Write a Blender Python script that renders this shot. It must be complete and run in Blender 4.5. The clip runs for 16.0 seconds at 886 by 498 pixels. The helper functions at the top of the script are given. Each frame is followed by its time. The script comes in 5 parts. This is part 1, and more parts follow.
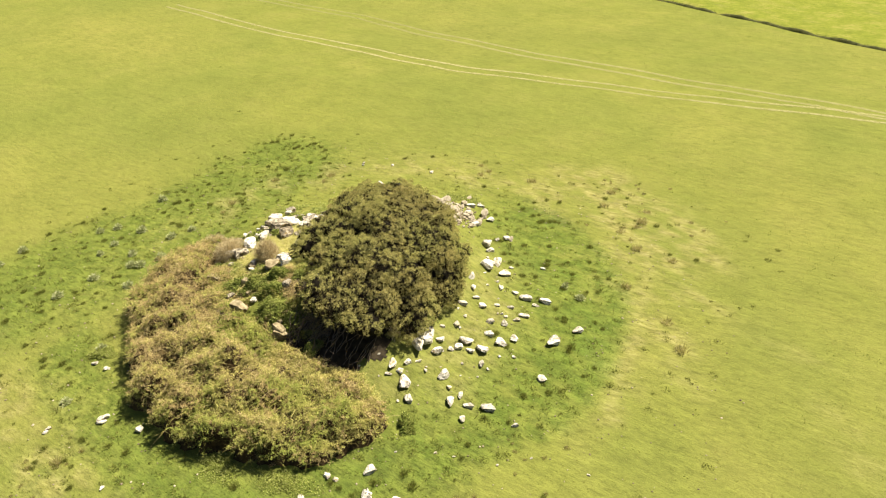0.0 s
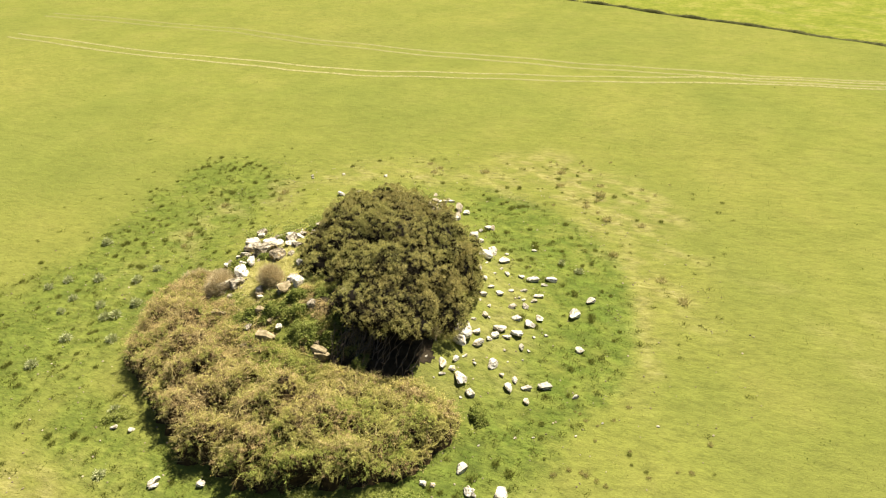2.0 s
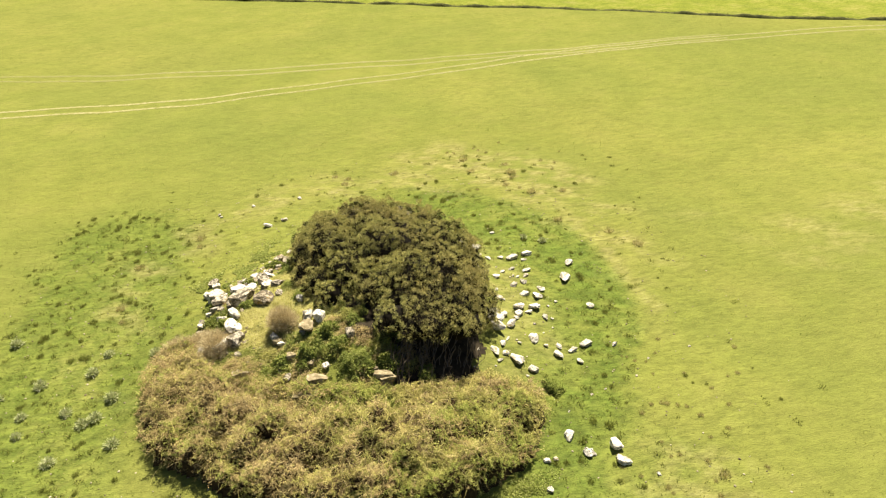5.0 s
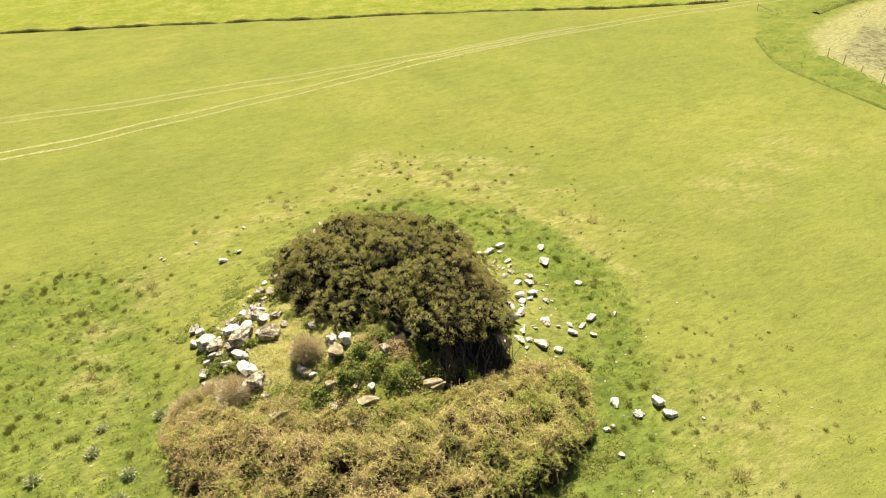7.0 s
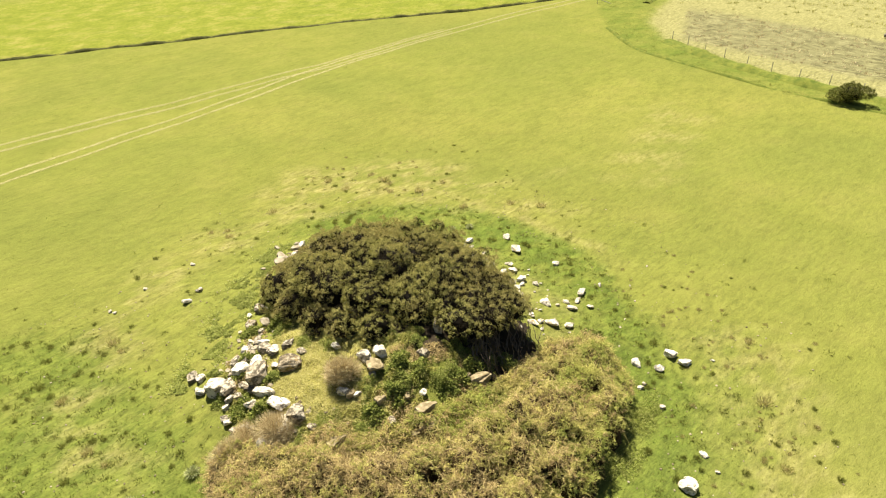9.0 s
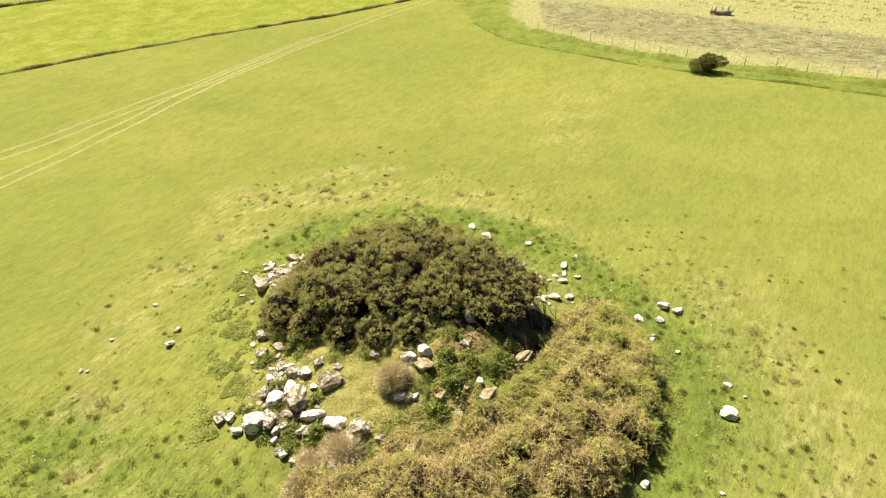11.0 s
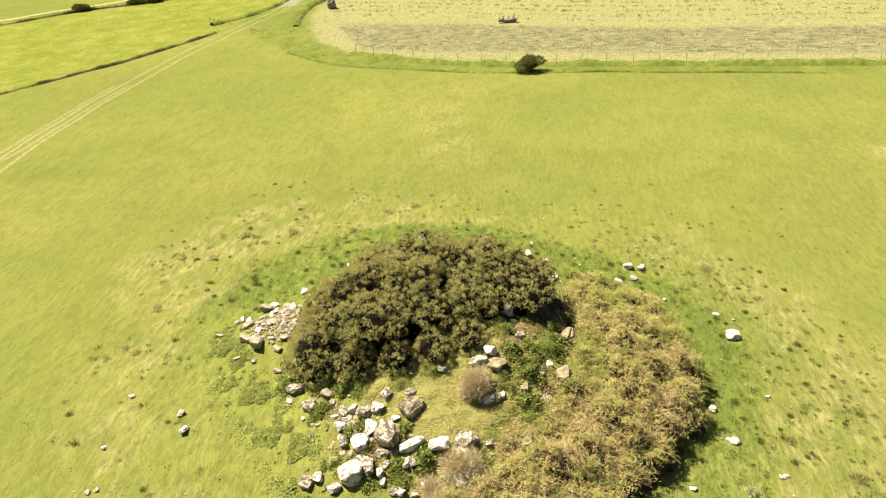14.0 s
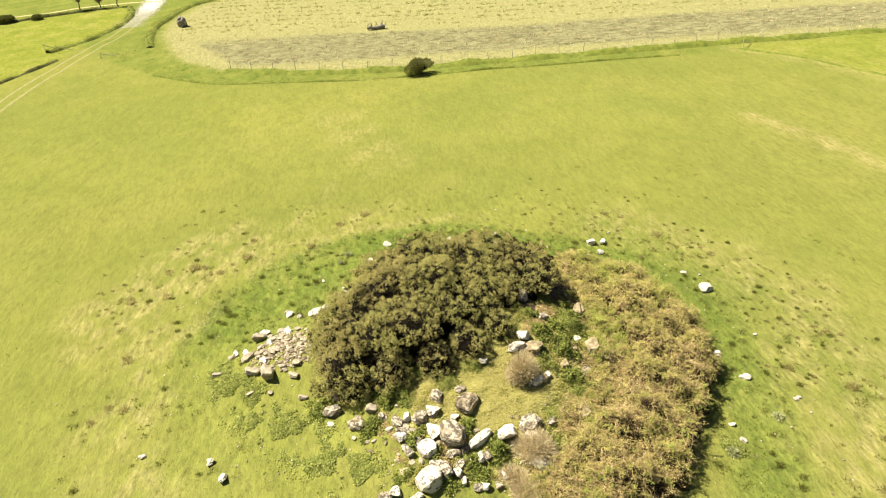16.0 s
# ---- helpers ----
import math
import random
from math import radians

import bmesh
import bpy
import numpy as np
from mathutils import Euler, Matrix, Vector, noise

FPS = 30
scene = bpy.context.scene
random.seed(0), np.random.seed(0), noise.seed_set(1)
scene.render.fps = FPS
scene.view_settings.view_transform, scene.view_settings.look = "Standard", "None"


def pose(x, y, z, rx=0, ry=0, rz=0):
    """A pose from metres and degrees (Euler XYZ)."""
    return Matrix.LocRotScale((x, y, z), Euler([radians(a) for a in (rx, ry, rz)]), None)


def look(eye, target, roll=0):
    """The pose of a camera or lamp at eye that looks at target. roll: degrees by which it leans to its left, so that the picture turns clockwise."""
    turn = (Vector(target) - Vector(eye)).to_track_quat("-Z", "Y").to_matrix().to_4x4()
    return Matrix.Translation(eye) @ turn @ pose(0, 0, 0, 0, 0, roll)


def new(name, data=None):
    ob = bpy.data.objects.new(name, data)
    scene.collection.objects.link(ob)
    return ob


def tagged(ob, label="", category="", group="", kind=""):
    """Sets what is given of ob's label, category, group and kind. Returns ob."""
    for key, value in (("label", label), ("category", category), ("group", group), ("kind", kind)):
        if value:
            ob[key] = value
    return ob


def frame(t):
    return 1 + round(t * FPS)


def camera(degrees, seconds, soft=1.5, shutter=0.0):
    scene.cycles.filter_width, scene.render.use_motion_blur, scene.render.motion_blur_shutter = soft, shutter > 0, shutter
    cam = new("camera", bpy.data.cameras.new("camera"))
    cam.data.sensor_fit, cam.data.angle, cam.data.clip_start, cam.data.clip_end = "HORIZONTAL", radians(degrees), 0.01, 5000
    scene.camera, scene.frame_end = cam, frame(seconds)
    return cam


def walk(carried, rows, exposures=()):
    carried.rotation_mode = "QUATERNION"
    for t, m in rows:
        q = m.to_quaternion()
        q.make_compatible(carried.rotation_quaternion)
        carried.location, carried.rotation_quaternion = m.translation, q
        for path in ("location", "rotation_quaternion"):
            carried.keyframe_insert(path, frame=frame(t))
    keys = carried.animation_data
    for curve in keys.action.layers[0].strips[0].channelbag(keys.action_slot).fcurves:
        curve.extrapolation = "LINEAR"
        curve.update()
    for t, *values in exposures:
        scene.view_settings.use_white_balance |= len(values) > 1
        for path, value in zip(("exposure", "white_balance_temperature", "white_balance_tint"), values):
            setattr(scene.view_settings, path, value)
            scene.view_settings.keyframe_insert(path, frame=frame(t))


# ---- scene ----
cam = camera(69.2, 16.0, 1.15)
METRES, EYE, TILT, LEAN, TURN = 60.43, 20.0, 0.0, 0.0, 26.7
ROWS = [
    (0.0, 0.0, 0.0, 0.0, 0.48, -33.36, -0.74),
    (0.5, -0.0315, -0.0013, -0.001, -3.3, -33.16, -0.59),
    (1.0, -0.0631, -0.0001, -0.0015, -7.32, -33.24, -0.44),
    (1.5, -0.0949, 0.003, -0.0021, -10.91, -33.17, -0.28),
    (2.0, -0.1265, 0.0081, -0.0034, -14.86, -32.88, -0.13),
    (2.5, -0.1577, 0.0157, -0.0045, -19.5, -32.48, 0.04),
    (3.0, -0.1878, 0.0258, -0.0056, -23.54, -32.26, 0.17),
    (3.5, -0.2167, 0.0382, -0.0065, -27.42, -32.21, 0.35),
    (4.0, -0.2444, 0.0529, -0.0065, -31.29, -32.38, 0.54),
    (6.5, -0.3642, 0.1515, -0.0071, -52.16, -31.94, 1.3),
    (7.0, -0.3838, 0.1762, -0.0075, -56.05, -31.91, 1.38),
    (7.5, -0.4018, 0.2021, -0.0079, -60.04, -31.9, 1.52),
    (8.0, -0.4178, 0.2285, -0.0087, -64.01, -31.69, 1.63),
    (8.5, -0.4317, 0.2556, -0.0092, -68.21, -31.49, 1.72),
    (9.0, -0.444, 0.2834, -0.0097, -72.34, -31.44, 1.83),
    (11.5, -0.4766, 0.4368, -0.0078, -92.34, -31.47, 2.39),
    (12.0, -0.4762, 0.4678, -0.0076, -96.09, -31.17, 2.49),
    (12.5, -0.4741, 0.499, -0.0079, -100.27, -31.15, 2.61),
    (13.0, -0.47, 0.5296, -0.0078, -104.41, -30.84, 2.7),
    (13.5, -0.4637, 0.5598, -0.0078, -108.28, -30.52, 2.82),
    (14.0, -0.4552, 0.5898, -0.0074, -112.05, -30.48, 2.96),
    (14.5, -0.444, 0.6186, -0.0073, -115.89, -31.01, 3.05),
    (15.0, -0.4311, 0.6467, -0.0071, -119.75, -31.28, 3.12),
    (15.5, -0.4164, 0.6738, -0.0072, -123.67, -30.97, 3.18),
    (16.0, -0.3998, 0.6998, -0.0071, -127.73, -30.52, 3.25),
]
walk(cam, [(t, pose(0, 0, EYE, TILT, LEAN, TURN) @ pose(METRES * x, METRES * y, METRES * z, 90 + pitch, roll, yaw)) for t, x, y, z, yaw, pitch, roll in ROWS],
     [(0.0, 1.34, 6850, 8), (4.0, 1.41, 6850, 8), (9.0, 1.45, 6850, 8), (16.0, 1.45, 6850, 9)])

# ---- light ----
SUN_AZ, SUN_EL = 26.8, 57.0            # degrees from +y towards +x, and above the horizon
world = bpy.data.worlds.new("sky")
scene.world = world
world.use_nodes = True
sky = world.node_tree.nodes.new("ShaderNodeTexSky")
sky.sky_type, sky.sun_disc = "NISHITA", False
sky.sun_elevation, sky.sun_rotation = radians(SUN_EL), radians(SUN_AZ)
world.node_tree.links.new(sky.outputs[0], world.node_tree.nodes["Background"].inputs[0])
world.node_tree.nodes["Background"].inputs[1].default_value = 0.031
sun = new("sun", bpy.data.lights.new("sun", "SUN"))
sun.data.energy, sun.data.angle, sun.data.color = 5.0, radians(0.53), (1.0, 0.95, 0.85)
sun_way = Vector((math.sin(radians(SUN_AZ)) * math.cos(radians(SUN_EL)), math.cos(radians(SUN_AZ)) * math.cos(radians(SUN_EL)), math.sin(radians(SUN_EL))))
sun.matrix_world = look(sun_way * 100, (0, 0, 0))


# ---- materials ----
class Nodes:
    """Short hand for building a node material."""

    def __init__(self, name, rough=0.9, spec=0.2):
        self.mat = bpy.data.materials.new(name)
        self.mat.use_nodes = True
        self.tree = self.mat.node_tree
        self.bsdf = self.tree.nodes["Principled BSDF"]
        self.bsdf.inputs["Roughness"].default_value = rough
        self.bsdf.inputs["Specular IOR Level"].default_value = spec

    def node(self, kind, **settings):
        n = self.tree.nodes.new(kind)
        for key, value in settings.items():
            setattr(n, key, value)
        return n

    def link(self, a, b):
        self.tree.links.new(a, b)
        return a

    def coords(self, which="Object"):
        return self.node("ShaderNodeTexCoord").outputs[which]

    def noise(self, scale, detail=4.0, vector=None, rough=0.6):
        n = self.node("ShaderNodeTexNoise")
        n.inputs["Scale"].default_value, n.inputs["Detail"].default_value, n.inputs["Roughness"].default_value = scale, detail, rough
        self.link(vector if vector else self.coords(), n.inputs["Vector"])
        return n.outputs["Fac"]

    def ramp(self, fac, *stops):
        n = self.node("ShaderNodeValToRGB")
        els = n.color_ramp.elements
        while len(els) < len(stops):
            els.new(0.5)
        for e, (p, c) in zip(els, stops):
            e.position = p
            e.color = (*c, 1) if isinstance(c, tuple) else (c, c, c, 1)
        self.link(fac, n.inputs[0])
        return n.outputs["Color"]

    def mix(self, fac, a, b, mode="MIX"):
        n = self.node("ShaderNodeMix", data_type="RGBA", blend_type=mode)
        for socket, value in ((n.inputs["Factor"], fac), (n.inputs["A"], a), (n.inputs["B"], b)):
            if isinstance(value, (int, float)):
                socket.default_value = value
            elif isinstance(value, tuple):
                socket.default_value = (*value, 1)
            else:
                self.link(value, socket)
        return n.outputs["Result"]

    def math(self, op, a, b=0.0):
        n = self.node("ShaderNodeMath", operation=op)
        for socket, value in zip(n.inputs, (a, b)):
            if isinstance(value, (int, float)):
                socket.default_value = value
            else:
                self.link(value, socket)
        return n.outputs[0]

    def bump(self, height, strength=0.5, distance=0.05):
        n = self.node("ShaderNodeBump")
        n.inputs["Strength"].default_value, n.inputs["Distance"].default_value = strength, distance
        self.link(height, n.inputs["Height"])
        self.link(n.outputs[0], self.bsdf.inputs["Normal"])

    def colour(self, c):
        if isinstance(c, tuple):
            self.bsdf.inputs["Base Color"].default_value = (*c, 1)
        else:
            self.link(c, self.bsdf.inputs["Base Color"])
        return self.mat

    def island(self):
        return self.node("ShaderNodeNewGeometry").outputs["Random Per Island"]

    def random(self):
        return self.node("ShaderNodeObjectInfo").outputs["Random"]


def ground_material():
    n = Nodes("pasture", 1.0, 0.0)
    pos = n.coords()
    zone = n.node("ShaderNodeAttribute", attribute_name="zone")
    sep = n.node("ShaderNodeSeparateColor")
    n.link(zone.outputs["Color"], sep.inputs[0])
    lush, straw, rough = sep.outputs[0], sep.outputs[1], sep.outputs[2]
    far = n.node("ShaderNodeAttribute", attribute_name="far")
    sep2 = n.node("ShaderNodeSeparateColor")
    n.link(far.outputs["Color"], sep2.inputs[0])
    meadow, fallow, tilled = sep2.outputs[0], sep2.outputs[1], sep2.outputs[2]
    # streaks lie the way the grass was last grazed and blown
    stretch = n.node("ShaderNodeMapping")
    stretch.inputs["Rotation"].default_value = (0, 0, 0.5)
    stretch.inputs["Scale"].default_value = (0.660, 1.716, 0.660)
    n.link(pos, stretch.inputs["Vector"])
    broad = n.noise(0.05, 3, pos)
    patch = n.noise(0.28, 5, pos, 0.65)
    streak = n.noise(2.2, 6, stretch.outputs[0], 0.7)
    fine = n.noise(11.0, 4, stretch.outputs[0], 0.75)
    base = n.ramp(patch, (0.28, (0.134, 0.145, 0.025)), (0.5, (0.155, 0.161, 0.030)), (0.72, (0.174, 0.170, 0.037)))
    base = n.mix(n.ramp(broad, (0.36, 0.0), (0.64, 0.75)), base, (0.122, 0.137, 0.025))
    ochre = n.ramp(n.noise(0.033, 4, pos, 0.55), (0.48, 0.0), (0.68, 0.25))
    base = n.mix(ochre, base, n.ramp(streak, (0.3, (0.165, 0.150, 0.030)), (0.7, (0.262, 0.222, 0.062))))
    green = n.ramp(patch, (0.3, (0.074, 0.106, 0.014)), (0.55, (0.110, 0.138, 0.020)), (0.75, (0.170, 0.172, 0.038)))
    dry = n.ramp(streak, (0.3, (0.172, 0.158, 0.033)), (0.5, (0.235, 0.205, 0.070)), (0.7, (0.300, 0.250, 0.115)))
    c = n.mix(lush, base, green)
    c = n.mix(straw, c, dry)
    c = n.mix(n.math("MULTIPLY", n.ramp(n.noise(1.3, 6, pos, 0.7), (0.48, 0.0), (0.58, 0.6)), lush), c, (0.062, 0.09, 0.010))
    lawn = n.ramp(n.math("ADD", n.math("MULTIPLY", patch, 0.6), n.math("MULTIPLY", streak, 0.4)), (0.32, (0.105, 0.128, 0.015)), (0.5, (0.150, 0.166, 0.021)), (0.66, (0.225, 0.205, 0.050)))
    c = n.mix(meadow, c, lawn)
    stubble = n.ramp(streak, (0.3, (0.155, 0.148, 0.052)), (0.55, (0.218, 0.205, 0.080)), (0.75, (0.275, 0.252, 0.115)))
    c = n.mix(fallow, c, stubble)
    furrow = n.node("ShaderNodeMapping")
    furrow.inputs["Rotation"].default_value = (0, 0, -0.12)
    furrow.inputs["Scale"].default_value = (2.4, 0.55, 1.0)
    n.link(pos, furrow.inputs["Vector"])
    clods = n.ramp(n.noise(1.0, 7, furrow.outputs[0], 0.75), (0.36, (0.060, 0.056, 0.025)), (0.47, (0.138, 0.130, 0.056)), (0.62, (0.225, 0.212, 0.10)))
    c = n.mix(tilled, c, clods)
    clumps = n.ramp(n.noise(2.6, 5, stretch.outputs[0], 0.7), (0.34, 0.70), (0.5, 1.0), (0.66, 1.22))
    c = n.mix(rough, c, n.mix(1.0, c, clumps, "MULTIPLY"))
    grain = n.ramp(fine, (0.25, 0.78), (0.5, 1.02), (0.75, 1.2))
    c = n.mix(1.0, c, grain, "MULTIPLY")
    c = n.mix(0.9, c, n.ramp(streak, (0.3, 0.8), (0.48, 1.0), (0.72, 1.14)), "MULTIPLY")
    c = n.mix(1.0, c, n.ramp(n.noise(0.75, 5, stretch.outputs[0], 0.6), (0.3, 0.91), (0.5, 1.0), (0.7, 1.06)), "MULTIPLY")
    c = n.mix(1.0, c, (0.003, 0.002, 0.007), "ADD")
    n.bump(n.math("ADD", n.math("MULTIPLY", fine, 0.4), streak), 0.6, 0.12)
    return n.colour(c)


def leaf_material(name, stops, patch=None, patch_scale=0.35, amount=0.7, trans=0.25, second=None, mottle=None):
    """Leaves that differ one by one, with broad patches of another tint."""
    n = Nodes(name, 0.75, 0.08)
    c = n.ramp(n.island(), *stops)
    if patch:
        c = n.mix(n.ramp(n.noise(patch_scale, 4), (0.44, 0.0), (0.62, amount)), c, patch)
    if second:
        shift = n.node("ShaderNodeVectorMath", operation="ADD")
        n.link(n.coords(), shift.inputs[0])
        shift.inputs[1].default_value = (31.0, 17.0, 5.0)
        c = n.mix(n.ramp(n.noise(patch_scale * 0.8, 5, shift.outputs[0]), (0.50, 0.0), (0.64, 0.6)), c, second)
    if mottle:
        c = n.mix(1.0, c, n.ramp(n.noise(mottle, 2), (0.3, 0.62), (0.5, 1.0), (0.7, 1.32)), "MULTIPLY")
    n.colour(c)
    if trans:
        t = n.node("ShaderNodeBsdfTranslucent")
        n.link(c, t.inputs["Color"])
        m = n.node("ShaderNodeMixShader")
        m.inputs[0].default_value = trans
        n.link(n.bsdf.outputs[0], m.inputs[1])
        n.link(t.outputs[0], m.inputs[2])
        n.link(m.outputs[0], n.tree.nodes["Material Output"].inputs["Surface"])
    return n.mat


def stone_material(name, lichen=0.51, tone=(1.0, 1.0, 1.0)):
    n = Nodes(name, 0.9, 0.25)
    info = n.node("ShaderNodeObjectInfo")
    shift = n.node("ShaderNodeVectorMath", operation="ADD")
    n.link(n.coords(), shift.inputs[0])
    scale = n.node("ShaderNodeVectorMath", operation="SCALE")
    n.link(info.outputs["Location"], scale.inputs[0])
    scale.inputs["Scale"].default_value = 3.7
    n.link(scale.outputs[0], shift.inputs[1])
    v = shift.outputs[0]
    c = n.ramp(n.noise(1.6, 6, v, 0.65), (0.32, (0.20, 0.175, 0.125)), (0.43, (0.46, 0.42, 0.34)), (0.55, (0.70, 0.66, 0.57)))
    c = n.mix(n.ramp(n.noise(4.2, 5, v, 0.7), (lichen, 0.0), (lichen + 0.06, 0.9)), c, (0.11, 0.098, 0.074))
    c = n.mix(1.0, c, tone, "MULTIPLY")
    ochre = n.math("MULTIPLY", n.ramp(n.noise(2.3, 4, v), (0.56, 0.0), (0.66, 0.8)), n.ramp(info.outputs["Random"], (0.55, 0.0), (0.8, 1.0)))
    c = n.mix(ochre, c, (0.277, 0.185, 0.040))
    c = n.mix(1.0, c, n.ramp(info.outputs["Random"], (0.0, (0.62, 0.58, 0.52)), (0.3, (0.95, 0.93, 0.9)), (0.8, (1.0, 0.98, 0.94)), (1.0, (0.74, 0.68, 0.59))), "MULTIPLY")
    n.bump(n.noise(7.0, 8, v, 0.75), 0.7, 0.06)
    return n.colour(c)


def plain(name, a, b, scale=6.0, rough=0.9, bump=0.4):
    n = Nodes(name, rough, 0.08)
    f = n.noise(scale, 6)
    n.bump(f, bump, 0.03)
    return n.colour(n.ramp(f, (0.32, a), (0.68, b)))


def rut_material(name="worn_rut", dull=(0.264, 0.244, 0.079), pale=(0.370, 0.330, 0.158)):
    """Pale worn ground that frays out into the grass."""
    n = Nodes(name, 0.95, 0.1)
    uv = n.node("ShaderNodeUVMap", uv_map="UVMap").outputs[0]
    sep = n.node("ShaderNodeSeparateXYZ")
    n.link(uv, sep.inputs[0])
    edge = n.math("ABSOLUTE", n.math("SUBTRACT", sep.outputs[0], 0.5))
    fray = n.noise(1.6, 6, None, 0.75)
    a = n.math("SUBTRACT", n.math("ADD", fray, 0.20), n.math("MULTIPLY", edge, 1.2))
    a = n.ramp(a, (0.30, 0.0), (0.52, 1.0))
    a = n.math("MULTIPLY", a, sep.outputs[1])
    n.link(a, n.bsdf.inputs["Alpha"])
    return n.colour(n.ramp(n.noise(3.0, 5), (0.35, dull), (0.65, pale)))


M_GROUND = ground_material()
M_STONE = stone_material("lichened_limestone", 0.53)
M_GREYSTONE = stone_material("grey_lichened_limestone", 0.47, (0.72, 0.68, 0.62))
M_MOSSY = plain("mossy_brown_stone", (0.08, 0.06, 0.026), (0.40, 0.325, 0.20), 2.6, 0.95, 0.7)
M_TAN = plain("tan_broken_stone", (0.15, 0.12, 0.075), (0.44, 0.38, 0.28), 2.2, 0.95, 0.6)
M_RUT = rut_material()
M_GRAVEL = rut_material("pale_gravel", (0.33, 0.30, 0.23), (0.50, 0.47, 0.40))
M_BLADE = leaf_material("grass_blades", ((0.0, (0.14, 0.15, 0.025)), (0.5, (0.215, 0.205, 0.042)), (1.0, (0.36, 0.31, 0.12))), (0.15, 0.165, 0.026), 0.12, 0.4, 0.5)
M_LUSH = leaf_material("lush_blades", ((0.0, (0.105, 0.135, 0.02)), (0.6, (0.155, 0.18, 0.03)), (1.0, (0.23, 0.225, 0.065))), (0.085, 0.115, 0.015), 1.4, 0.6, 0.6)
M_TUSSOCK = leaf_material("tussock_blades", ((0.0, (0.10, 0.12, 0.019)), (0.6, (0.175, 0.19, 0.036)), (1.0, (0.31, 0.28, 0.09))), None, trans=0.45)
M_PALEBLADE = leaf_material("dry_tussock_blades", ((0.0, (0.22, 0.205, 0.05)), (0.5, (0.40, 0.35, 0.13)), (1.0, (0.56, 0.48, 0.24))), None, trans=0.5)
M_BUSH = leaf_material("bush_leaves", ((0.0, (0.16, 0.158, 0.044)), (0.45, (0.345, 0.33, 0.098)), (0.8, (0.50, 0.455, 0.15)), (1.0, (0.65, 0.55, 0.21))), (0.39, 0.27, 0.13), 0.42, 0.28, 0.0, None, 5.5)
# near-black colour stands in for the shade between leaf clumps
M_SHADECORE = plain("painted_shade_core", (0.004, 0.003, 0.002), (0.014, 0.011, 0.006), 5.0)
# inner needles coloured almost black, so holes in the crown look shaded
M_SHADENEEDLE = leaf_material("shade_dark_needles", ((0.0, (0.008, 0.006, 0.003)), (0.7, (0.022, 0.017, 0.008)), (1.0, (0.04, 0.03, 0.014))), None, trans=0.0)
M_BARK = plain("grey_brown_bark", (0.07, 0.05, 0.035), (0.20, 0.16, 0.12), 9.0)
M_STEM = leaf_material("bramble_stems", ((0.0, (0.09, 0.058, 0.026)), (0.35, (0.235, 0.17, 0.068)), (0.7, (0.39, 0.30, 0.115)), (1.0, (0.57, 0.46, 0.22))), (0.27, 0.27, 0.052), 0.45, 0.78, 0.05)
M_BRAMBLE = leaf_material("bramble_leaves", ((0.0, (0.20, 0.175, 0.045)), (0.5, (0.38, 0.335, 0.095)), (1.0, (0.52, 0.45, 0.16))), (0.24, 0.285, 0.055), 0.5, 0.8, 0.15, None, 2.5)
M_DEADLEAF = leaf_material("withered_leaves", ((0.0, (0.17, 0.12, 0.05)), (0.5, (0.34, 0.25, 0.105)), (1.0, (0.52, 0.41, 0.20))), (0.42, 0.31, 0.13), 0.5, 0.6, 0.15, None, 2.5)
M_YELLOW = leaf_material("yellow_blades", ((0.0, (0.34, 0.32, 0.08)), (0.5, (0.48, 0.44, 0.14)), (1.0, (0.62, 0.55, 0.25))), None, trans=0.35)
M_NETTLE = leaf_material("nettle_leaves", ((0.0, (0.08, 0.105, 0.02)), (0.6, (0.18, 0.21, 0.042)), (1.0, (0.36, 0.36, 0.10))), None, trans=0.3)
M_WEED = leaf_material("weed_leaves", ((0.0, (0.18, 0.185, 0.035)), (0.6, (0.33, 0.315, 0.075)), (1.0, (0.52, 0.46, 0.18))), None, trans=0.35)
M_HERB = leaf_material("pale_herbs", ((0.0, (0.19, 0.225, 0.045)), (0.6, (0.30, 0.325, 0.075)), (1.0, (0.45, 0.45, 0.16))), None, trans=0.4)
M_DRY = leaf_material("dead_twigs", ((0.0, (0.34, 0.26, 0.125)), (0.5, (0.54, 0.44, 0.245)), (1.0, (0.70, 0.60, 0.38))), None, trans=0.2)
M_SILVER = leaf_material("silvery_leaves", ((0.0, (0.17, 0.20, 0.06)), (0.5, (0.34, 0.365, 0.15)), (1.0, (0.62, 0.59, 0.36))), None, trans=0.3)
M_WOOD = plain("weathered_wood", (0.42, 0.37, 0.27), (0.62, 0.56, 0.44), 12.0)
# soil taken nearly black to hold the shade under the bush
M_SHADESOIL = plain("soil_painted_shade", (0.012, 0.009, 0.006), (0.05, 0.038, 0.022), 3.0)
M_WIRE = plain("fence_wire", (0.132, 0.125, 0.112), (0.224, 0.211, 0.191), 8.0, 0.6)
M_BANK = plain("earth_bank", (0.03, 0.034, 0.009), (0.10, 0.10, 0.028), 2.0)
M_HEDGE = leaf_material("hedge_leaves", ((0.0, (0.075, 0.085, 0.018)), (0.6, (0.16, 0.168, 0.036)), (1.0, (0.28, 0.255, 0.08))), None, trans=0.2)
M_DARKSTONE = plain("dark_weathered_stone", (0.09, 0.078, 0.06), (0.30, 0.27, 0.21), 3.0)


# ---- shape of the land ----
MOUND = (-17.0, 22.0)
RISES = [(-15.2, 31.2, 2.6, 0.6), (-17.8, 19.2, 2.4, 0.45), (-23.5, 26.0, 3.0, 0.2), (-20.5, 34.5, 5.5, 0.2), (-6.8, 27.2, 2.5, 0.15)]   # lesser swellings: x, y, reach, height
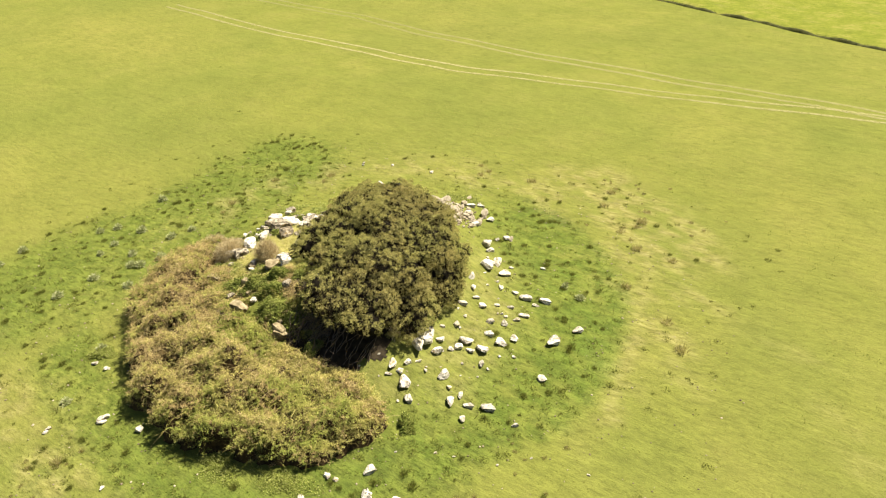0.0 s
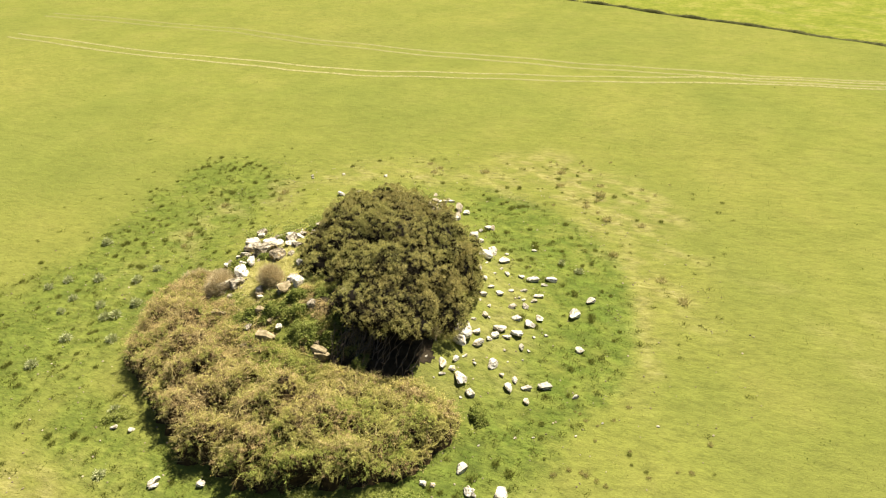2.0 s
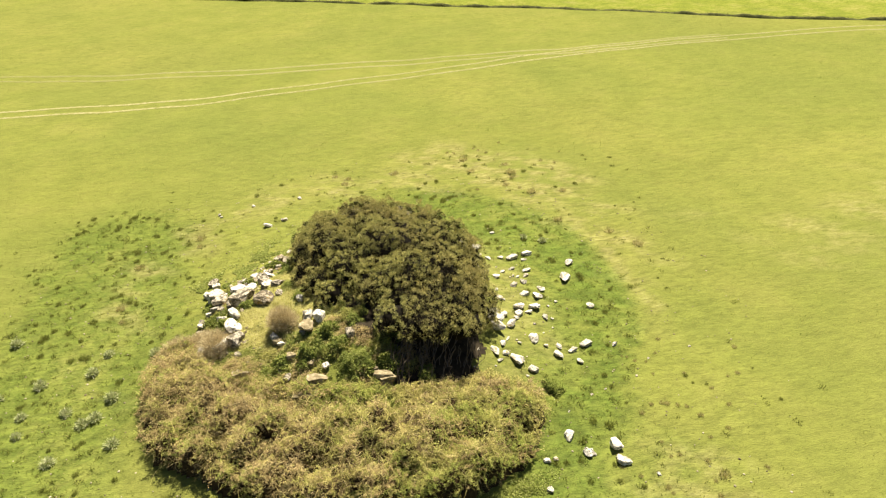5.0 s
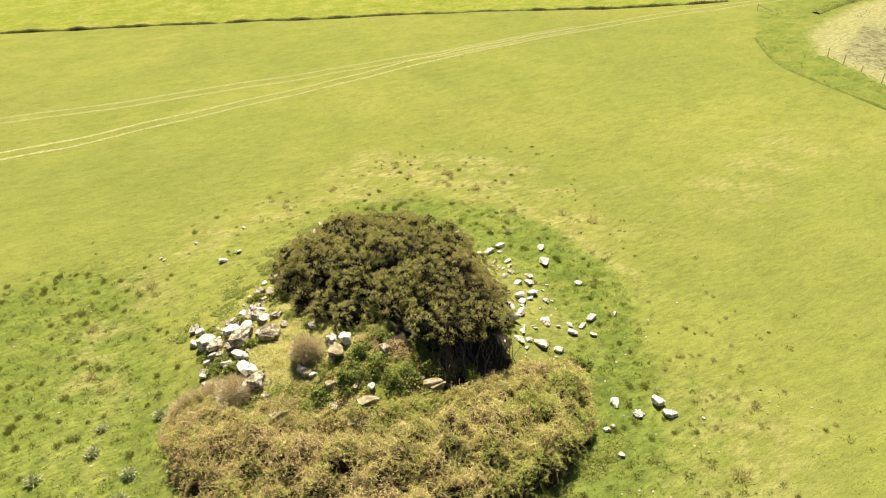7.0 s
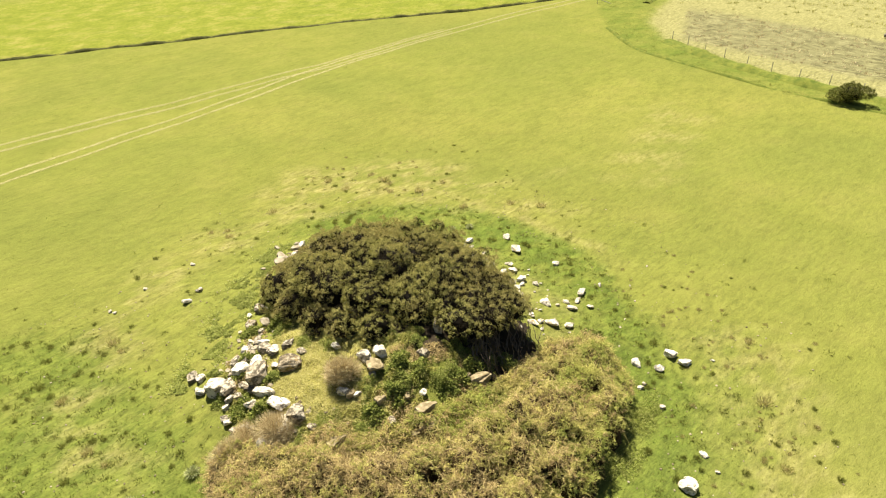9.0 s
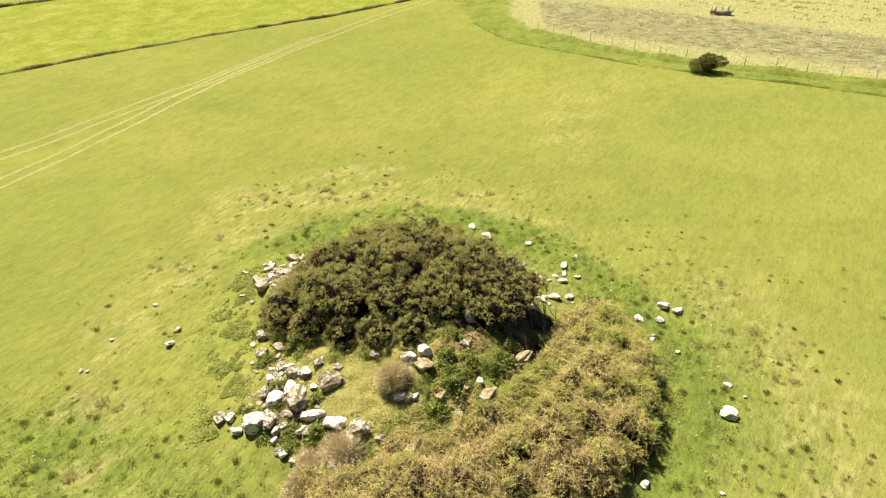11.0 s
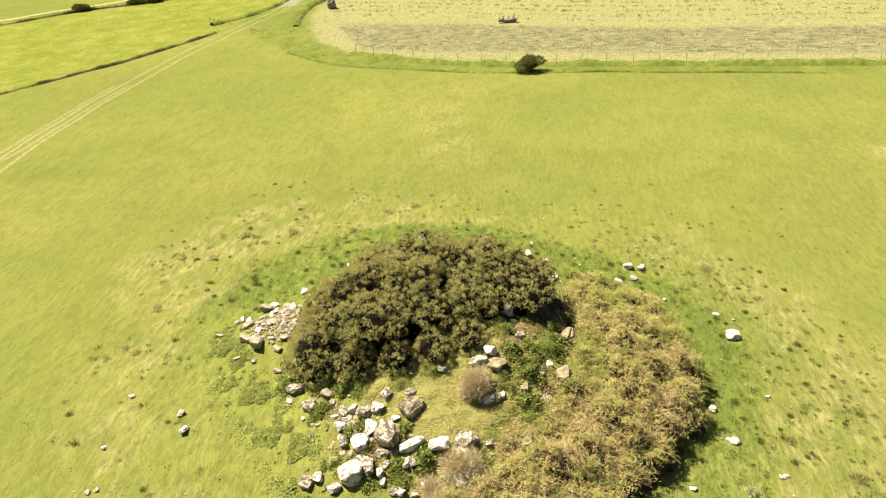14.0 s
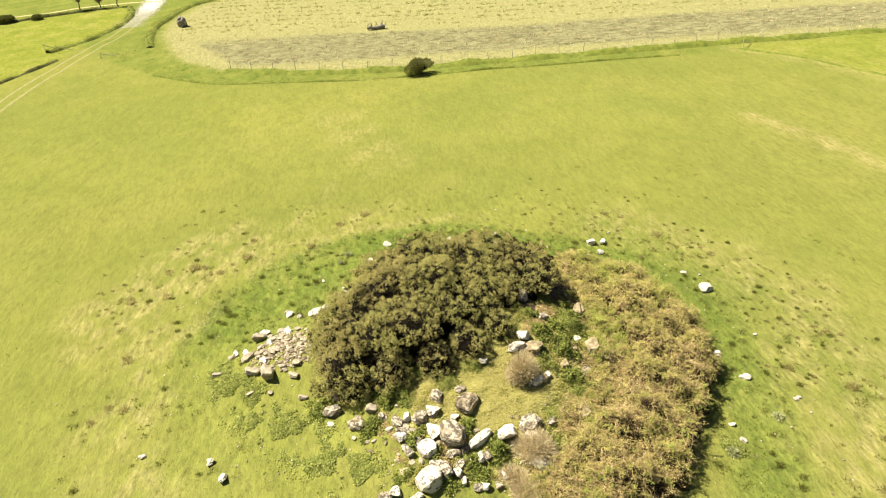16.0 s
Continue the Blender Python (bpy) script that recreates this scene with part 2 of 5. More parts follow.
RNG = np.random.default_rng(7)


def wave(x, y, seed, size):
    """Smooth wavy field about -1 to 1, sum of a few turned sines."""
    r = np.random.default_rng(seed)
    total = 0.0
    for k in range(6):
        a, p, s = r.uniform(0, 6.28), r.uniform(0, 6.28), size * r.uniform(0.6, 1.7)
        total = total + np.sin((x * math.cos(a) + y * math.sin(a)) * 6.28 / s + p)
    return total / 3.4


def land(x, y):
    """Height of the ground: a gently tilted field with the mound on it."""
    r = np.hypot(x - MOUND[0], y - MOUND[1])
    h = -1.05 + 0.0165 * np.clip(x, -120, 120) + 0.010 * np.clip(y, -120, 120) + 2.6 * np.exp(-((r / 7.2) ** 2.4))
    for cx, cy, reach, up in RISES:
        h = h + up * np.exp(-((np.hypot(x - cx, y - cy) / reach) ** 2.5))
    near = np.exp(-((r / 16.0) ** 4))
    return h + near * (0.05 * wave(x, y, 3, 2.6) + 0.04 * wave(x, y, 4, 1.1) + 0.025 * wave(x, y, 6, 0.55)) + 0.06 * wave(x, y, 5, 11.0)


def along(points, step):
    """Even points along a smooth line through the given ones, with the way across at each."""
    p = np.array(points, float)
    n = len(p)
    ext = np.vstack([2 * p[0] - p[1], p, 2 * p[-1] - p[-2]])
    out = []
    for i in range(n - 1):
        a, b, c, d = ext[i:i + 4]
        k = max(2, int(np.linalg.norm(c - b) / step))
        for u in np.linspace(0, 1, k, endpoint=False):
            out.append(0.5 * (2 * b + (c - a) * u + (2 * a - 5 * b + 4 * c - d) * u * u + (3 * b - a - 3 * c + d) * u ** 3))
    out = np.array(out + [p[-1]])
    way = np.gradient(out, axis=0)[:, :2]
    way /= np.linalg.norm(way, axis=1)[:, None] + 1e-9
    return out, np.c_[-way[:, 1], way[:, 0]]


def off_line(x, y, points):
    """Signed distance from a polyline, positive on its left."""
    best, sign = np.full(np.shape(x), 1e9), np.ones(np.shape(x))
    for (ax, ay), (bx, by) in zip(points[:-1], points[1:]):
        dx, dy = bx - ax, by - ay
        u = np.clip(((x - ax) * dx + (y - ay) * dy) / (dx * dx + dy * dy), 0, 1)
        d = np.hypot(x - ax - u * dx, y - ay - u * dy)
        s = np.where(dx * (y - ay) - dy * (x - ax) > 0, 1.0, -1.0)
        closer = d < best
        best, sign = np.where(closer, d, best), np.where(closer, s, sign)
    return best * sign


def soft(d, width):
    return 1 / (1 + np.exp(-np.clip(d / width, -30, 30)))


HEDGE = [(-160, 172), (-60, 121), (-34, 108), (-13.5, 98.2), (6, 88), (16, 83.2), (27.5, 76.8), (40, 68.9), (48, 65.2), (55.3, 62.4)]
HEDGE_LANE = [(60.4, 65.0), (65.8, 61.6), (76.6, 58.8), (86, 59.0), (93, 61.0)]
HEDGE_FAR = [(-10, 146), (20, 131), (46, 117), (56, 111), (75, 95), (80, 87.5), (87.7, 78), (91, 72), (93, 66), (94, 61.5)]
LANE_SIDE = [(58.2, 50.9), (64.6, 52.1), (71, 52.5), (76, 52), (87.5, 50), (96, 45), (120, 36)]
VERGE = [(56.5, 57.5), (51.5, 54.4), (42.7, 47.6), (37, 40.5), (34.9, 34.8), (33.9, 30.2), (32.9, 26), (32.1, 21.8), (31.5, 8), (30.6, -3), (29.7, -14), (29.8, -21.8)]
CORNER = [(30, -21.8), (23.2, -26.1), (15.7, -29), (-20, -44), (-80, -75)]
FENCE = [(42.3, 38.9), (39.2, 32.7), (37.4, 27.5), (36.3, 23), (35.6, 19), (35.2, 11), (34.8, 4), (34.2, -5), (33.5, -19.6), (32.6, -31), (31.8, -43), (30, -70)]
TILL_NEAR = [(53.6, 42.4), (43.6, 37.8), (41.4, 25.3), (39.4, 4), (37.4, -18), (34.5, -45.6), (32, -80)]
TILL_FAR = [(61.4, 44.8), (56.4, 24.5), (51.5, 0.5), (50, -24.8), (46.9, -45.4), (43, -80)]
FALLOW_EDGE = [(150, 20), (96, 43), (87.5, 48.5), (76, 50.5), (66, 50.5), (57, 48), (49.5, 45.5), (42.3, 39.5), (39.4, 32.7), (37.6, 27.5), (36.4, 23), (35.7, 19), (35.3, 11), (34.9, 4), (34.3, -5), (33.6, -19.6), (32.7, -31), (31.9, -43), (29, -90)]


def lines(lo, fine_lo, fine_hi, hi, fine, mid):
    a = np.arange(fine_lo, fine_hi + 1e-6, fine)
    left, right = np.arange(fine_lo - mid, lo, -mid), np.arange(fine_hi + mid, hi, mid)
    reach = np.cumsum(4.0 * 1.32 ** np.arange(20))
    return np.concatenate([(lo - reach)[::-1], left[::-1], a, right, hi + reach])


def zones(x, y):
    """How lush, strawy, tussocky, and which field each place belongs to."""
    w1, w2, w3 = wave(x, y, 11, 3.0), wave(x, y, 12, 1.2), wave(x, y, 13, 7.0)
    ring = np.hypot((x + 15.5), (y - 24.0))
    lush = soft(12.9 + 0.2 * w1 + 0.15 * w2 - ring, 0.2) * soft(y - 8.5, 1.0) * np.clip(0.85 + 0.4 * w2 + 0.25 * w1, 0, 1)
    lush *= 1 - 0.88 * soft(9.5 + 0.8 * w1 - np.hypot(x - MOUND[0], y - MOUND[1]), 0.9)
    lush *= 1 - 0.85 * soft(-12.6 + 0.6 * w1 - x, 0.8) * soft(y - 26.5 + w1, 0.8)
    west = soft(4.3 + 0.5 * w1 + 0.2 * w2 - np.abs(off_line(x, y, [(-30.6, 34.0), (-30.4, 30), (-30.2, 26), (-31.5, 20), (-33, 13)])), 0.6)
    south = soft(1.5 + 0.5 * w1 - np.abs(off_line(x, y, [(-26, 12.2), (-21.5, 10.4), (-17, 9.2), (-13, 9.4), (-10.3, 11.4), (-8, 14)])), 0.4)
    south = np.maximum(south, 0.5 * soft(1.6 + 0.9 * w1 - np.abs(off_line(x, y, [(-22, 6.5), (-16.6, 5.8), (-10.8, 8.1), (-6.5, 11)])), 0.7))
    lush = np.clip(np.maximum(lush, np.maximum(0.7 * west, 0.75 * south)), 0, 1)
    straw = 0.6 * soft(1.2 + 0.8 * w1 - np.abs(ring - 14.2), 0.5) * soft(y - 24 + 2 * w1, 2.0) * soft(0.5 * w1 + 0.6 * w2 - 0.05, 0.2)
    straw = np.maximum(straw, 0.7 * soft(2.6 + 0.9 * w1 - np.abs(off_line(x, y, [(-9, 40.5), (-4.5, 37.5), (-2.5, 34.5)])), 0.6) * soft(w2 + 0.4 * w1, 0.3))
    straw = np.maximum(straw, 0.6 * soft(1.7 + w1 - np.abs(off_line(x, y, [(-16, 3.5), (-20.5, 6.8), (-24.5, 8), (-30, 9)])), 0.6) * soft(w2 + 0.3 * w1, 0.3))
    straw = np.maximum(straw, 0.5 * soft(1.6 + 1.4 * w1 - np.abs(off_line(x, y, [(9.5, 23), (14.5, 25), (21, 27)])), 0.8) * soft(w2 + 0.4 * w1, 0.3))
    straw = np.maximum(straw, 0.5 * soft(0.35 + 0.3 * w2 - np.abs(off_line(x, y, [(-2.2, 20), (-2.3, 26), (-3.2, 33)])), 0.2))
    straw = np.maximum(straw, 0.55 * soft(0.3 + 0.25 * w2 - np.abs(off_line(x, y, [(-5, 33), (-1, 31), (4, 28.5), (10, 25)])), 0.2) * soft(w1 + 0.1, 0.2))
    straw = np.maximum(straw, 0.9 * soft(0.8 + 0.8 * w2 - np.abs(off_line(x, y, [(9, -9.7), (3.7, -11.5), (-3.7, -12.6), (-12, -15)])), 0.3) * soft(w1 + 0.3, 0.3))
    straw = np.maximum(straw, 0.6 * soft(2.5 + 0.6 * w1 - np.hypot(x + 20.6, y - 21.8), 0.4))
    straw = np.maximum(straw, 0.42 * soft(9.3 + 0.7 * w1 - np.hypot(x - MOUND[0], y - MOUND[1]), 0.5) * soft(x + 12, 0.6) * soft(w2 + 0.5 * w1 + 0.2, 0.3))
    straw = np.maximum(straw, 0.5 * soft(2.0 + 0.8 * w1 - np.abs(off_line(x, y, [(-23, 5), (-16.6, 3.8), (-10, 6), (-5.5, 9.5)])), 0.6) * soft(w2 + 0.5 * w1 + 0.1, 0.3))
    rough = np.clip(lush * 1.2 + straw + 0.55 * soft(19 + 2 * w1 - ring, 1.5), 0, 1)
    beyond = soft(off_line(x, y, HEDGE + HEDGE_LANE[1:]) + 0.3 * w2, 0.25) * soft(-off_line(x, y, HEDGE_FAR) + 0.4 * w2, 0.4)
    verge = soft(-off_line(x, y, VERGE[::-1]) + 0.3 * w2, 0.25) * soft(x - 20, 1.0) * soft(y + 24, 1.0)
    fallow = soft(off_line(x, y, FALLOW_EDGE) + 0.35 * w2, 0.3) * soft(x - 20, 1.0)
    tilled = soft(off_line(x, y, TILL_NEAR) + 0.4 * w2, 0.3) * soft(-off_line(x, y, TILL_FAR) + 0.4 * w2, 0.3) * soft(x - 20, 1.0) * soft(58 - x, 1.0)
    corner = soft(off_line(x, y, CORNER) + 0.3 * w2, 0.3) * soft(31 - x, 0.5) * soft(-15 - y, 0.5)
    lush = np.clip(np.maximum(lush, verge * (1 - fallow) * (0.45 + 0.3 * w1)), 0, 1)
    straw = np.maximum(straw, 0.6 * soft(1.3 + 0.7 * w2 - np.abs(off_line(x, y, CORNER)), 0.4) * soft(w1 + 0.4, 0.3))
    meadow = np.clip(np.maximum(beyond, 0.75 * corner), 0, 1)
    far_straw = beyond * 0.5 * soft(w1 + 0.5 * w3 - 0.9, 0.25)
    straw = np.maximum(straw, far_straw)
    return lush * (1 - meadow), straw, rough, meadow * (1 - far_straw), fallow, tilled


def grid_sheet():
    xs = lines(-90, -38, 2, 116, 0.18, 0.75)
    ys = lines(-62, 4, 42, 126, 0.18, 0.75)
    gx, gy = np.meshgrid(xs, ys)
    z = zones(gx.ravel(), gy.ravel())
    lift = land(gx, gy).ravel() + z[5] * 0.10 * wave(gx.ravel(), gy.ravel(), 31, 2.0)
    co = np.c_[gx.ravel(), gy.ravel(), lift]
    w = len(xs)
    i = (np.arange(len(ys) - 1)[:, None] * w + np.arange(w - 1)[None, :]).ravel()
    me = mesh_of("ground", co, np.c_[i, i + 1, i + w + 1, i + w], M_GROUND, smooth=True)
    for name, cols in (("zone", z[:3]), ("far", z[3:])):
        a = me.attributes.new(name, "FLOAT_COLOR", "POINT")
        a.data.foreach_set("color", np.c_[cols[0], cols[1], cols[2], np.ones(len(co))].astype(np.float32).ravel())
    return me


def mesh_of(name, co, faces, mat, smooth=False):
    """A mesh from arrays of corners and of equal faces."""
    me = bpy.data.meshes.new(name)
    faces = np.asarray(faces, np.int32)
    n, k = faces.shape
    me.vertices.add(len(co))
    me.vertices.foreach_set("co", np.asarray(co, np.float32).ravel())
    me.loops.add(n * k)
    me.loops.foreach_set("vertex_index", faces.ravel())
    me.polygons.add(n)
    me.polygons.foreach_set("loop_start", np.arange(0, n * k, k, dtype=np.int32))
    me.polygons.foreach_set("use_smooth", np.full(n, smooth))
    me.update(calc_edges=True)
    me.materials.append(mat)
    return me


def thing(name, label, category, group="", kind="", data=None, at=None):
    ob = new(name, data)
    if at is not None:
        ob.location = at
    return tagged(ob, label, category, group, kind)


def under(name, me, parent, label=""):
    ob = new(name, me)
    ob.parent = parent
    if label:
        tagged(ob, label)
    return ob


def unit(v):
    return v / (np.linalg.norm(v, axis=-1, keepdims=True) + 1e-9)


def leaves(base, way, length, width, face=None, loose=0.5):
    """Corners and faces of one four-cornered leaf at each base, pointing along way, its flat side loosely turned to face."""
    n = len(base)
    way = unit(way)
    turn = unit(RNG.normal(size=(n, 3)))
    if face is not None:
        turn = unit(unit(face) + loose * turn)
    side = unit(np.cross(way, turn))
    length, width = np.broadcast_to(length, n)[:, None], np.broadcast_to(width, n)[:, None]
    bend = unit(np.cross(way, side)) * length * 0.12
    co = np.stack([base, base + way * length * 0.5 + side * width * 0.5 + bend, base + way * length, base + way * length * 0.5 - side * width * 0.5 + bend], 1)
    return co.reshape(-1, 3), np.arange(n * 4).reshape(n, 4)


def blades(base, way, length, width):
    """Three-cornered grass blades."""
    n = len(base)
    a = RNG.uniform(0, 6.283, n)
    side = np.c_[np.cos(a), np.sin(a), np.zeros(n)] * np.broadcast_to(width, n)[:, None] * 0.5
    co = np.stack([base - side, base + side, base + unit(way) * np.broadcast_to(length, n)[:, None]], 1)
    return co.reshape(-1, 3), np.arange(n * 3).reshape(n, 3)


def ribbons(start, way, length, width, rise, segments=5):
    """Arching stems: each goes out along way, up by rise and down again."""
    n = len(start)
    u = np.linspace(0, 1, segments + 1)
    flat = np.c_[way[:, :2], np.zeros(n)]
    flat = unit(flat)
    side = np.c_[-flat[:, 1], flat[:, 0], np.zeros(n)]
    tilt = RNG.uniform(-0.6, 0.6, n)[:, None]
    side = unit(side + np.c_[np.zeros(n), np.zeros(n), np.ones(n)] * tilt)
    curl = RNG.normal(0, 0.25, n)[:, None, None]
    mid = start[:, None, :] + flat[:, None, :] * (length[:, None, None] * u[None, :, None])
    mid = mid + side[:, None, :] * curl * (u * u)[None, :, None] * length[:, None, None]
    mid[:, :, 2] += rise[:, None] * 4 * (u * (1 - u * 0.92))[None, :]
    half = side[:, None, :] * (np.broadcast_to(width, n)[:, None, None] * (0.5 - 0.35 * u)[None, :, None])
    co = np.stack([mid - half, mid + half], 2).reshape(-1, 3)
    row = (np.arange(n)[:, None] * (segments + 1) + np.arange(segments)[None, :]).ravel() * 2
    return co, np.c_[row, row + 1, row + 3, row + 2]


def merge(*pieces):
    cos, fs, k = [], [], 0
    for co, f in pieces:
        cos.append(co)
        fs.append(f + k)
        k += len(co)
    return np.concatenate(cos), np.concatenate(fs)


def on_land(x, y, up=0.0):
    return np.c_[x, y, land(x, y) + up]


thing("ground", "grazed yellow-green pasture rising to a low grassy mound", "ground", kind="structure", data=grid_sheet())


def strip(name, label, points, width, mat, lift=0.012, fade=None, category="track"):
    """A band laid along the ground, with its own ragged edges."""
    mid, across = along([(*p, 0) for p in points], 0.8)
    n = len(mid)
    u = np.linspace(-0.5, 0.5, 5)
    x = mid[:, None, 0] + across[:, None, 0] * u[None, :] * width
    y = mid[:, None, 1] + across[:, None, 1] * u[None, :] * width
    co = np.c_[x.ravel(), y.ravel(), land(x, y).ravel() + lift]
    i = (np.arange(n - 1)[:, None] * 5 + np.arange(4)[None, :]).ravel()
    f = np.c_[i, i + 1, i + 6, i + 5]
    me = mesh_of(name, co, f, mat, True)
    uv = me.uv_layers.new(name="UVMap")
    k = f.ravel()
    strength = np.ones(n) if fade is None else np.interp(np.linspace(0, 1, n), [q[0] for q in fade], [q[1] for q in fade])
    uv.data.foreach_set("uv", np.c_[(k % 5) / 4.0, strength[k // 5]].astype(np.float32).ravel())
    return thing(name, label, category, kind="structure", data=me)


def shifted(points, d):
    mid, across = along([(*p, 0) for p in points], 3.0)
    return [tuple(q) for q in mid[:, :2] + across * d]


MAIN = [(-77, 66.8), (-64, 64), (-53.5, 62), (-44, 61), (-36, 60), (-29, 59.5), (-20, 60.2), (-12, 60.7), (-4, 61.2), (3, 62.1), (11, 63.1), (19, 63.1), (27, 63), (41, 62), (53, 60.4), (62, 58.8), (70, 57.4), (84, 56.7), (94, 57)]
UPPER = [(-80, 77), (-62, 74.8), (-48, 72.5), (-38, 69.8), (-30, 68.5), (-23, 67), (-14, 66.2), (-5, 65.3), (3, 64.7), (10, 63.9), (19, 63.8), (30, 63.6)]
for d in (-0.8, 0.8):
    strip("track", "pale worn wheel rut across the pasture", shifted(MAIN, d), 0.85, M_RUT, fade=[(0, 0.5), (0.15, 0.62), (0.25, 0.72), (0.4, 0.5), (0.5, 0.6), (0.6, 0.52), (0.75, 0.52), (0.85, 0.42), (1, 0.42)])
    strip("track", "faint wheel rut across the pasture", shifted(UPPER, d), 0.95, M_RUT, fade=[(0, 0.35), (0.3, 0.32), (0.5, 0.52), (0.7, 0.45), (0.85, 0.5), (1, 0.35)])
strip("road", "pale gravel yard at the end of the lane", [(74, 57.2), (84, 57), (92, 57), (100, 57.5), (112, 57), (130, 55)], 7.0, M_GRAVEL, 0.03, fade=[(0, 0.25), (0.18, 0.45), (0.3, 1.0), (1, 1.0)], category="road")
strip("road", "pale gravel road beyond the hedge", [(97, 56), (98, 63), (96.5, 70), (93.5, 77), (88, 86), (80, 96), (62, 112), (40, 126)], 2.4, M_RUT, 0.03, category="road")


# ---- the bush on the mound ----
LOBES = [
    (-16.8, 26.4, 1.5, 2.7, 2.6, 2.0), (-15.1, 23.9, 1.9, 3.1, 2.6, 2.2), (-14.1, 21.3, 1.9, 2.85, 2.5, 1.95), (-13.8, 19.0, 1.75, 2.4, 1.9, 1.3),
    (-13.0, 23.5, 1.9, 2.1, 2.7, 1.95), (-18.0, 24.9, 2.2, 1.3, 1.8, 1.15), (-17.3, 22.8, 2.3, 1.35, 1.5, 1.1), (-14.6, 17.9, 2.0, 1.4, 0.8, 0.7),
    (-18.4, 28.0, 0.9, 1.4, 1.5, 1.25), (-15.8, 28.1, 0.6, 2.1, 1.5, 1.3), (-16.2, 21.0, 2.1, 1.25, 1.2, 1.1), (-15.7, 18.6, 2.1, 0.9, 0.9, 0.75),
    (-11.9, 23.0, 0.9, 1.4, 2.2, 1.4), (-12.2, 20.3, 0.8, 1.5, 1.8, 1.3),
    (-15.2, 25.8, 1.7, 2.4, 2.2, 2.15), (-19.3, 24.2, 1.3, 0.95, 0.85, 0.95), (-18.9, 22.6, 1.65, 0.9, 0.8, 0.9), (-18.2, 21.2, 1.85, 0.85, 0.8, 0.85),
    (-19.2, 26.2, 1.05, 1.05, 0.95, 1.05), (-19.0, 27.8, 0.6, 1.0, 1.0, 0.9), (-15.2, 19.6, 2.0, 1.1, 1.1, 0.95), (-12.9, 18.1, 1.6, 1.3, 0.9, 0.8),
]


def crown_mesh(lobes, count, clump, sprigs, per_sprig, leaf, low, gap=-1.0, swell=1.0, spread=2.05, crack=0.9):
    """Rounded billows of short leafy sprigs over the outside of a set of lobes, with deep gaps between the billows."""
    L = np.array(lobes)
    low = np.broadcast_to(low, len(L))
    area = L[:, 3] * L[:, 5] + L[:, 3] * L[:, 4]
    tries = count * 8
    pick = RNG.choice(len(L), tries, p=area / area.sum())
    d = unit(RNG.normal(size=(tries, 3)))
    billow = np.array([noise.noise(Vector(L[k, :3] + v * L[k, 3:]) * 0.8) + 0.45 * noise.noise(Vector(L[k, :3] + v * L[k, 3:]) * 1.7) for k, v in zip(pick, d)])
    p = L[pick, :3] + d * L[pick, 3:] * swell * (0.90 + 0.33 * billow[:, None] + RNG.uniform(-0.13, 0.05, (tries, 1)))
    hole = np.array([noise.noise(Vector(q) * crack + Vector((7, 3, 1))) for q in p])
    keep = (d[:, 2] > low[pick]) & (hole > gap)
    for k in range(len(L)):
        q = np.linalg.norm((p - L[k, :3]) / (L[k, 3:] * swell), axis=1)
        keep &= (pick == k) | (q > 0.8)
    keep &= p[:, 2] > land(p[:, 0], p[:, 1]) + 0.1
    p, d, which = p[keep], d[keep], pick[keep]
    chosen = np.zeros(len(p), bool)
    for k in range(len(p)):
        q = p[chosen]
        if len(q) < count and (len(q) == 0 or ((q - p[k]) ** 2).sum(1).min() > (clump[0] * spread) ** 2):
            chosen[k] = True
    p, d = p[chosen], unit(d[chosen] / L[which[chosen], 3:])
    n = len(p)
    size = RNG.uniform(*clump, n)
    who = np.repeat(np.arange(n), sprigs)
    u = unit(RNG.normal(size=(len(who), 3)) + 0.9 * d[who] + np.array([0, 0, 0.45]))
    foot = p[who] + u * (size[who] * RNG.uniform(0.7, 1.0, len(who)))[:, None]
    axis = unit(u + 0.45 * np.array([0, 0, 1.0]) + RNG.normal(0, 0.35, (len(who), 3)))
    tall = RNG.uniform(0.05, 0.12, len(who))
    w = np.repeat(np.arange(len(who)), per_sprig)
    r = RNG.uniform(0, 1, len(w))
    base = foot[w] + axis[w] * (tall[w] * r)[:, None] + RNG.normal(0, 0.022, (len(w), 3))
    way = 0.8 * axis[w] + RNG.normal(0, 0.55, (len(w), 3))
    return leaves(base, way, RNG.uniform(*leaf, len(w)) * (1.15 - 0.4 * r), RNG.uniform(leaf[0] * 0.45, leaf[1] * 0.45, len(w)), u[w] + 0.25 * axis[w], 0.35)


def lump(c, r, rough, seed, level=4):
    """A rounded lump with an uneven surface, as a bmesh."""
    bm = bmesh.new()
    bmesh.ops.create_icosphere(bm, subdivisions=level, radius=1)
    for v in bm.verts:
        k = 1 + rough * noise.noise(v.co * 2.2 + Vector((seed, 0, 0))) + rough * 0.5 * noise.noise(v.co * 5 + Vector((0, seed, 0)))
        v.co = Vector((c[0] + v.co.x * r[0] * k, c[1] + v.co.y * r[1] * k, c[2] + v.co.z * r[2] * k))
    return bm


def bm_mesh(name, bm, mat, smooth=True):
    me = bpy.data.meshes.new(name)
    for f in bm.faces:
        f.smooth = smooth
    bm.to_mesh(me)
    bm.free()
    me.materials.append(mat)
    return me


